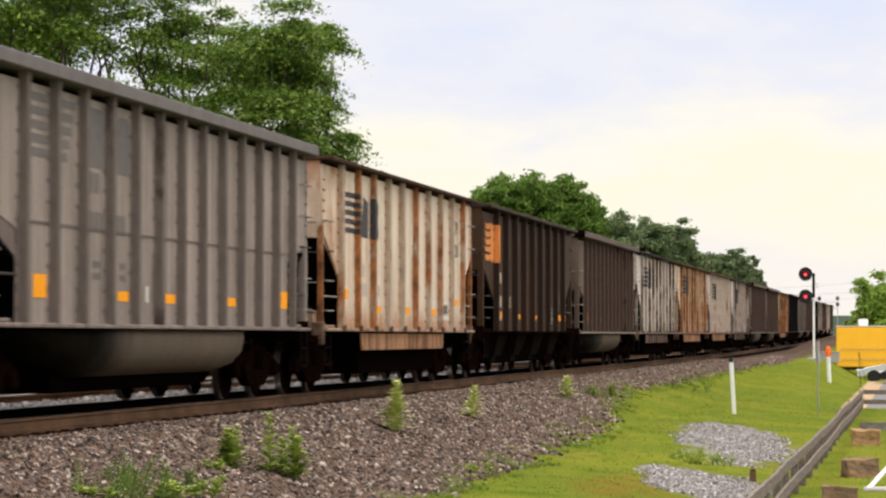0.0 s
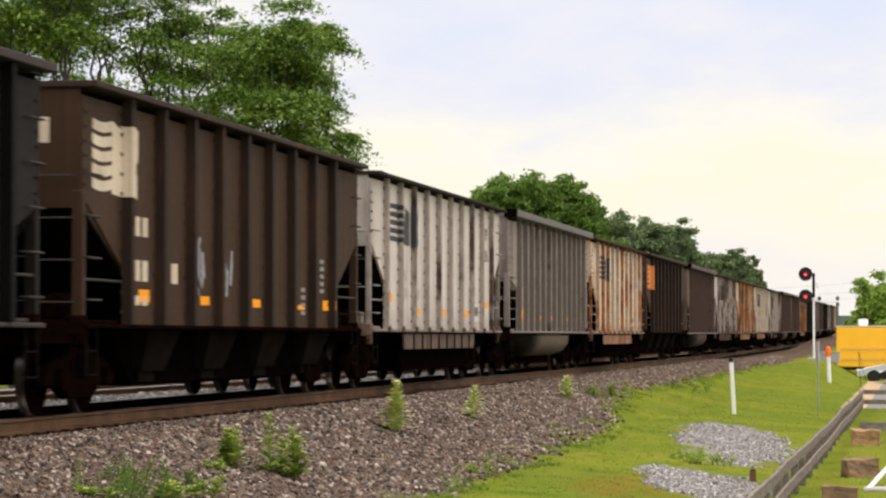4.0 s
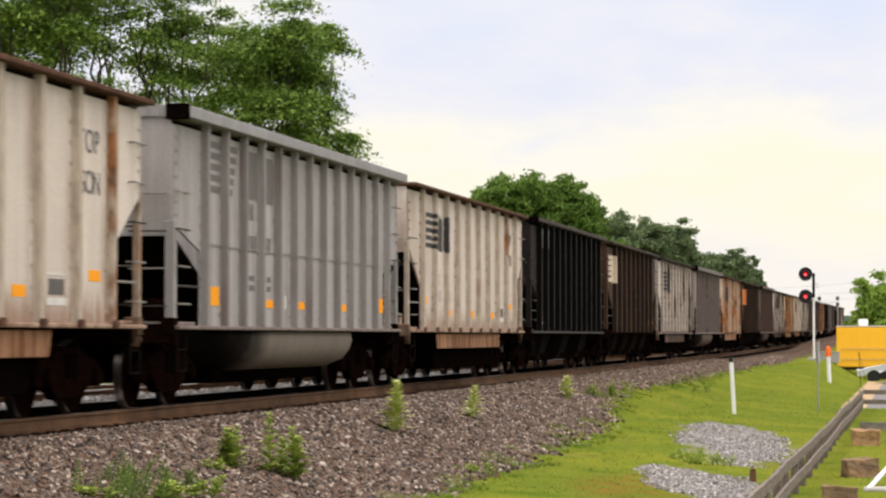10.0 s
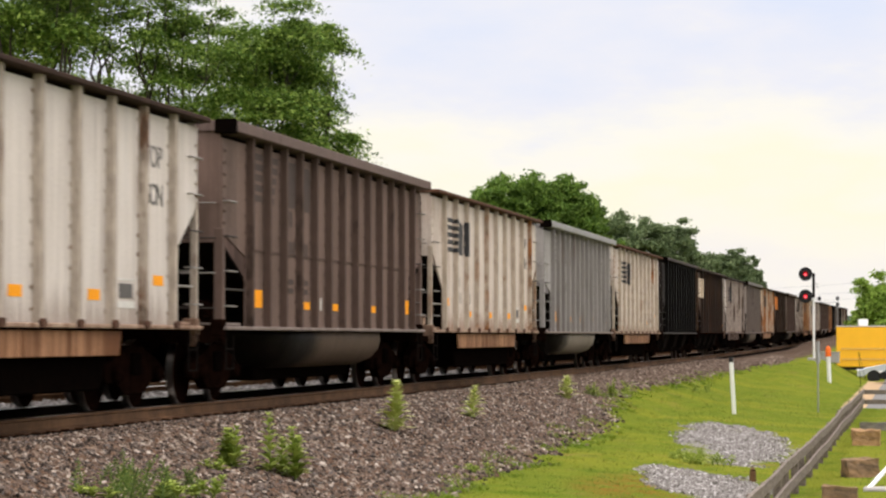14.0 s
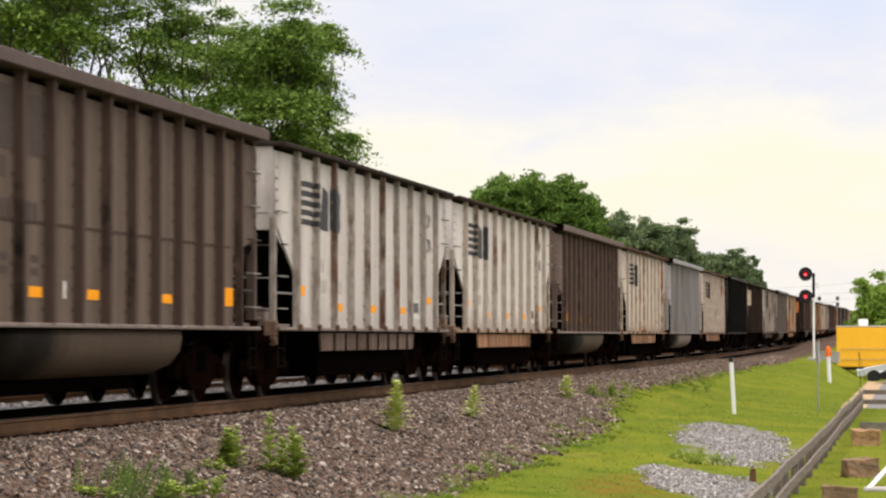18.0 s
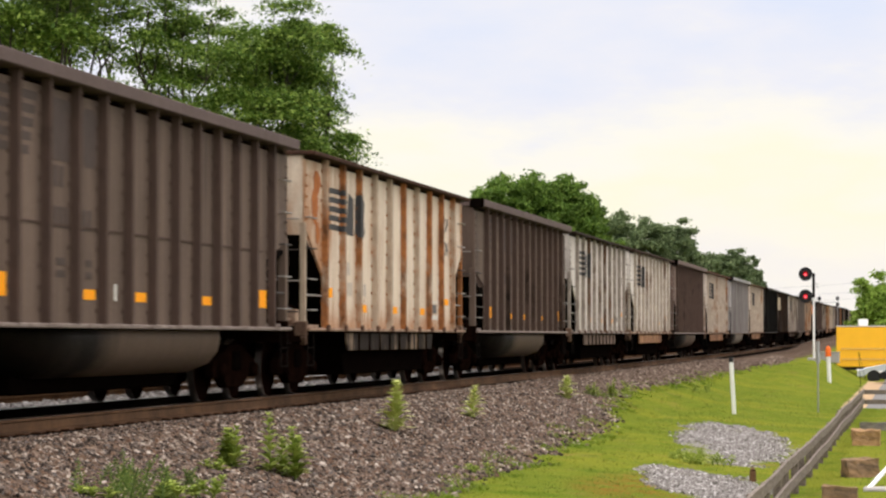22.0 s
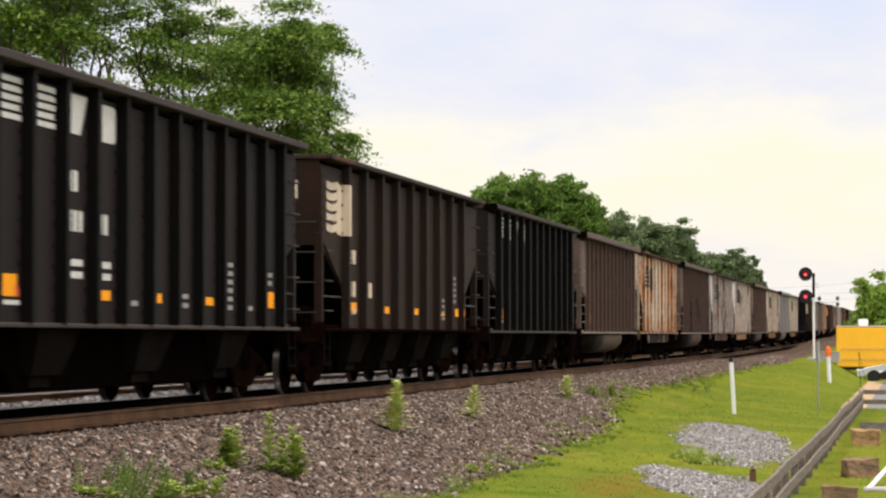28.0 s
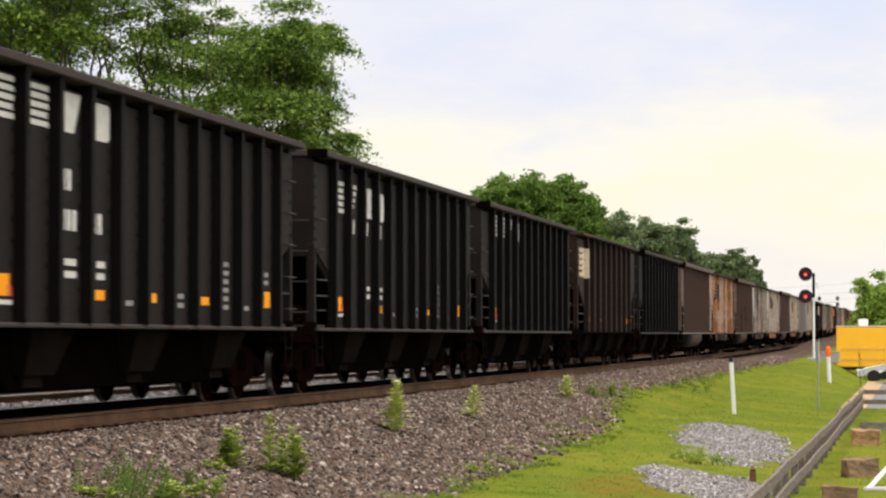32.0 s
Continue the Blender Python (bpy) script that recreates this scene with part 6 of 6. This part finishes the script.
# two cars nosing in beside the trailer
M_SILV = plain("silver_blue_paint", (0.60, 0.64, 0.68), 0.25, 0.3, 0.08, 2, 0.02)
M_BLACKCAR = plain("black_car_paint", (0.012, 0.012, 0.014), 0.15, 0.0, 0.1, 2, 0.02)
M_GLASS = plain("car_glass", (0.02, 0.025, 0.03), 0.06, 0, 0.1)
CAR_SIDE = [(0.0, 0.32), (0.02, 0.56), (0.35, 0.74), (1.35, 0.92), (1.55, 0.95), (3.9, 0.98), (4.4, 0.92), (4.55, 0.6), (4.5, 0.30), (3.95, 0.26), (3.9, 0.45), (3.7, 0.63), (3.45, 0.66), (3.2, 0.60), (3.02, 0.42), (3.0, 0.24), (1.30, 0.24), (1.27, 0.42), (1.08, 0.60), (0.84, 0.66), (0.60, 0.60), (0.42, 0.42), (0.38, 0.28)]


def parked_car(px, depth, drop, mat, label):
    x, y = spot(px, depth)
    car_ = tagged(new("parked_car"), label, "car")
    car_.matrix_basis = pose(x, y, ground_z(x, y - 2) - drop, 0, 0, -90)
    for nm, pts, half, m_, bev in (("body", CAR_SIDE, 0.88, mat, 0.04), ("cabin", [(1.45, 0.975), (2.15, 1.40), (3.2, 1.42), (3.95, 0.995)], 0.74, M_GLASS, 0.05), ("roof", [(2.1, 1.421), (2.3, 1.47), (3.1, 1.47), (3.25, 1.43)], 0.70, mat, 0.01)):
        bm = bmesh.new()
        prism(bm, pts, -half, half)
        part(nm, bm, m_, car_, "dark window glass" if nm == "cabin" else "", bevel=bev)
    for xx in (0.84, 3.46):
        for s_ in (-0.80, 0.80):
            w = put("wheel", tyre, M_DARK, car_, "black tyre", at=Vector((xx, s_, 0.33)))
            put("rim", hub, M_WHITE, w, "pale alloy rim")
    for s_ in (-0.6, 0.6):
        bm = bmesh.new()
        box(bm, -0.01, 0.20, s_ - 0.2, s_ + 0.2, 0.58, 0.68)
        part("headlight", bm, M_YELLOWDEC, car_, bevel=0.03)
    for s_ in (-0.92, 0.92):
        bm = bmesh.new()
        box(bm, 1.75, 1.92, s_ - 0.09, s_ + 0.09, 0.96, 1.08)
        part("mirror", bm, mat, car_, bevel=0.03)


parked_car(1516, 129, 0.10, M_SILV, "silver-blue parked car with a long bonnet")
parked_car(1555, 124, 0.10, M_BLACKCAR, "black parked car standing before the silver one")

# bent wire stake before the trailer
x, y, z = at_ground(1524, 112)
bm = bmesh.new()
rod(bm, (0, 0.03, -0.1), (0, 0.12, 1.55), 0.014, 6)
rod(bm, (0, 0.12, 1.55), (0, -0.16, 0.35), 0.010, 6)
tagged(part("wire_stake", bm, M_STEP, None, at=pose(x, y, z)), "thin dark bent wire stake in the grass", "stake")

# white pipe barrier beside the stones
pa = Vector((*spot(1532, 38.0), -1.30))
pb = Vector((*spot(1590, 38.5), -0.80))
bm = bmesh.new()
rod(bm, pa, pb, 0.035, 12)
tagged(part("barrier_pipe", bm, M_WHITE, None), "white painted steel pipe rising from a footing", "pipe")
bm = bmesh.new()
box(bm, -0.25, 0.25, -0.5, 0.35, -0.1, 0.06)
tagged(part("slab", bm, M_CONC, None, bevel=0.02, at=pose(pa.x, pa.y - 0.3, ground_z(pa.x, pa.y))), "small grey concrete slab in the grass", "slab")


# two small marker posts beyond the second track
for x, y in ((54.5, 8.0), (52.2, 8.3)):
    mp = tagged(new("marker_post"), "short white marker post with a blue band beyond the tracks", "post")
    mp.matrix_basis = pose(x, y, ground_z(x, y))
    bm = bmesh.new()
    box(bm, -0.07, 0.07, -0.07, 0.07, -0.2, 0.36)
    part("post", bm, M_WHITE, mp, bevel=0.01)
    bm = bmesh.new()
    box(bm, -0.075, 0.075, -0.075, 0.075, 0.361, 0.58)
    part("band", bm, plain("blue_enamel", (0.05, 0.16, 0.55), 0.4), mp, "blue band", bevel=0.01)


# ---------------------------------------------------------------- weeds on the ballast
M_MULLEIN = leaf_material("mullein_leaf", (0.40, 0.46, 0.12), (0.58, 0.62, 0.22), (0.70, 0.72, 0.36))
M_FEATHER = leaf_material("feathery_leaf", (0.08, 0.14, 0.035), (0.18, 0.26, 0.06), (0.32, 0.38, 0.11))
M_WEED = leaf_material("weed_leaf", (0.17, 0.24, 0.04), (0.28, 0.36, 0.065), (0.42, 0.48, 0.11))


def leafy(name, at, height, seed, mat, label, leaves=34, length=0.3, width=0.075, bushy=False, stems=1):
    """A weed: stems with long bent leaves that shorten towards the tip."""
    rng = random.Random(seed)
    root = tagged(new(name), label, "weed")
    root.matrix_basis = Matrix.Translation(at)
    for s in range(stems):
        wide = 0.16 if stems < 6 else 0.42
        base = Vector((rng.uniform(-wide, wide), rng.uniform(-wide, wide), 0)) * (stems > 1)
        tip = 0.12 if stems < 6 else 0.7
        lean = Vector((rng.uniform(-tip, tip), rng.uniform(-tip, tip), 1)) * height * rng.uniform(0.55, 1)
        bm = bmesh.new()
        rod(bm, base - Vector((0, 0, .05)), base + lean, 0.012, 6, 0.004)
        part("stem", bm, mat, root)
        bm = bmesh.new()
        for k in range(leaves):
            f = k / leaves
            p = base + lean * (f * 0.98)
            az = k * 2.4 + rng.uniform(-.4, .4)
            ln = length * (1.0 - 0.75 * f) * rng.uniform(0.7, 1.15)
            up = rng.uniform(0.3, 0.8) + f * 0.4
            d_ = Vector((math.cos(az), math.sin(az), 0))
            sd = Vector((-math.sin(az), math.cos(az), 0)) * width * (1 - 0.5 * f)
            q = [p, p + d_ * ln * .45 + Vector((0, 0, ln * up * .5)), p + d_ * ln * 0.9 + Vector((0, 0, ln * up * .42))]
            v = [bm.verts.new(q[0]), bm.verts.new(q[1] + sd), bm.verts.new(q[2]), bm.verts.new(q[1] - sd), bm.verts.new(q[1] + Vector((0, 0, -0.012)))]
            bm.faces.new((v[0], v[4], v[2], v[1]))
            bm.faces.new((v[0], v[3], v[2], v[4]))
        me = bpy.data.meshes.new("leaves")
        bm.to_mesh(me)
        bm.free()
        me.materials.append(None)
        put("leaves", me, mat, root)
    return root


def on_slope(px, py):
    """Where a line of sight meets the ground."""
    lo, hi = 20.0, 160.0
    for _ in range(40):
        d_ = (lo + hi) / 2
        x_, y_ = spot(px, d_)
        if EYE.z - (py - 599.3) / 4578.0 * d_ > ground_z(x_, y_):
            lo = d_
        else:
            hi = d_
    return Vector((x_, y_, ground_z(x_, y_)))


leafy("mullein", on_slope(697, 766), 1.02, 1, M_MULLEIN, "tall pale green mullein growing out of the ballast", 56, 0.42, 0.13)
leafy("mullein", on_slope(836, 742), 0.66, 2, M_MULLEIN, "pale green mullein growing out of the ballast", 32, 0.36, 0.10)
leafy("mullein", on_slope(1003, 708), 0.66, 3, M_MULLEIN, "pale green mullein beside the track", 32, 0.42, 0.12)
leafy("weed", on_slope(508, 845), 0.84, 4, M_WEED, "bright green leafy weed clump on the ballast", 30, 0.30, 0.085, stems=4)
leafy("weed", on_slope(420, 832), 0.54, 5, M_WEED, "bright green leafy weed clump on the ballast", 22, 0.30, 0.085, stems=4)
leafy("weed", on_slope(250, 880), 0.50, 6, M_FEATHER, "feathery green weeds on the ballast", 30, 0.15, 0.010, stems=9)
leafy("weed", on_slope(200, 886), 0.40, 7, M_FEATHER, "feathery green weeds on the ballast", 30, 0.15, 0.010, stems=9)
leafy("weed", on_slope(300, 872), 0.36, 8, M_FEATHER, "feathery green weeds on the ballast", 30, 0.15, 0.010, stems=9)
leafy("weed", on_slope(1085, 702), 0.48, 9, M_WEED, "low green weeds at the ballast edge", 20, 0.24, 0.04, stems=6)
leafy("weed", on_slope(1230, 692), 0.28, 10, M_WEED, "low green weeds at the ballast edge", 20, 0.24, 0.04, stems=7)
leafy("weed", on_slope(1050, 703), 0.36, 11, M_WEED, "low green weeds at the ballast edge", 16, 0.24, 0.04, stems=5)
leafy("weed", on_slope(820, 835), 0.14, 12, M_WEED, "low green weeds at the lawn edge", 14, 0.16, 0.03, stems=7)
leafy("weed", on_slope(1250, 822), 0.22, 13, M_WEED, "green weeds growing through the pale gravel", 18, 0.2, 0.03, stems=9)
leafy("weed", on_slope(1215, 812), 0.20, 14, M_WEED, "green weeds growing through the pale gravel", 18, 0.2, 0.03, stems=6)

leafy("weed", on_slope(285, 884), 0.22, 15, M_WEED, "low bright green leaves on the ballast", 20, 0.24, 0.06, stems=6)
leafy("weed", on_slope(165, 884), 0.16, 16, M_WEED, "low bright green leaves on the ballast", 16, 0.20, 0.05, stems=4)
leafy("weed", on_slope(380, 836), 0.16, 17, M_WEED, "small green weed between the stones", 12, 0.18, 0.05, stems=3)

# ---------------- how the train rolls
def travelled(t):
    return 40.712 + 8.965531 * t - 0.044168 * t * t + 0.001768 * t ** 3 - 0.00002831 * t ** 4


def motions():
    times = [0.5 * k for k in range(65)]
    for car, off in CARS:
        rows = []
        for t in times:
            x = travelled(t) + off
            oy, oz = track(x)
            ay, az = track(x + 5)
            by, bz = track(x - 5)
            rows.append((t, pose(x, oy, oz, 0, -math.degrees(math.atan2(az - bz, 10)), math.degrees(math.atan2(ay - by, 10)))))
        walk(car, rows)
    # wheels roll without slipping: 36-inch wheels
    r = 0.458
    steps = [k / 15 for k in range(481)]
    spins = [(t, math.degrees(travelled(t) / r)) for t in steps]
    for w, a in WHEELS:
        walk(w, [(t, pose(a, 0, r, 0, s, 0)) for t, s in spins])


motions()
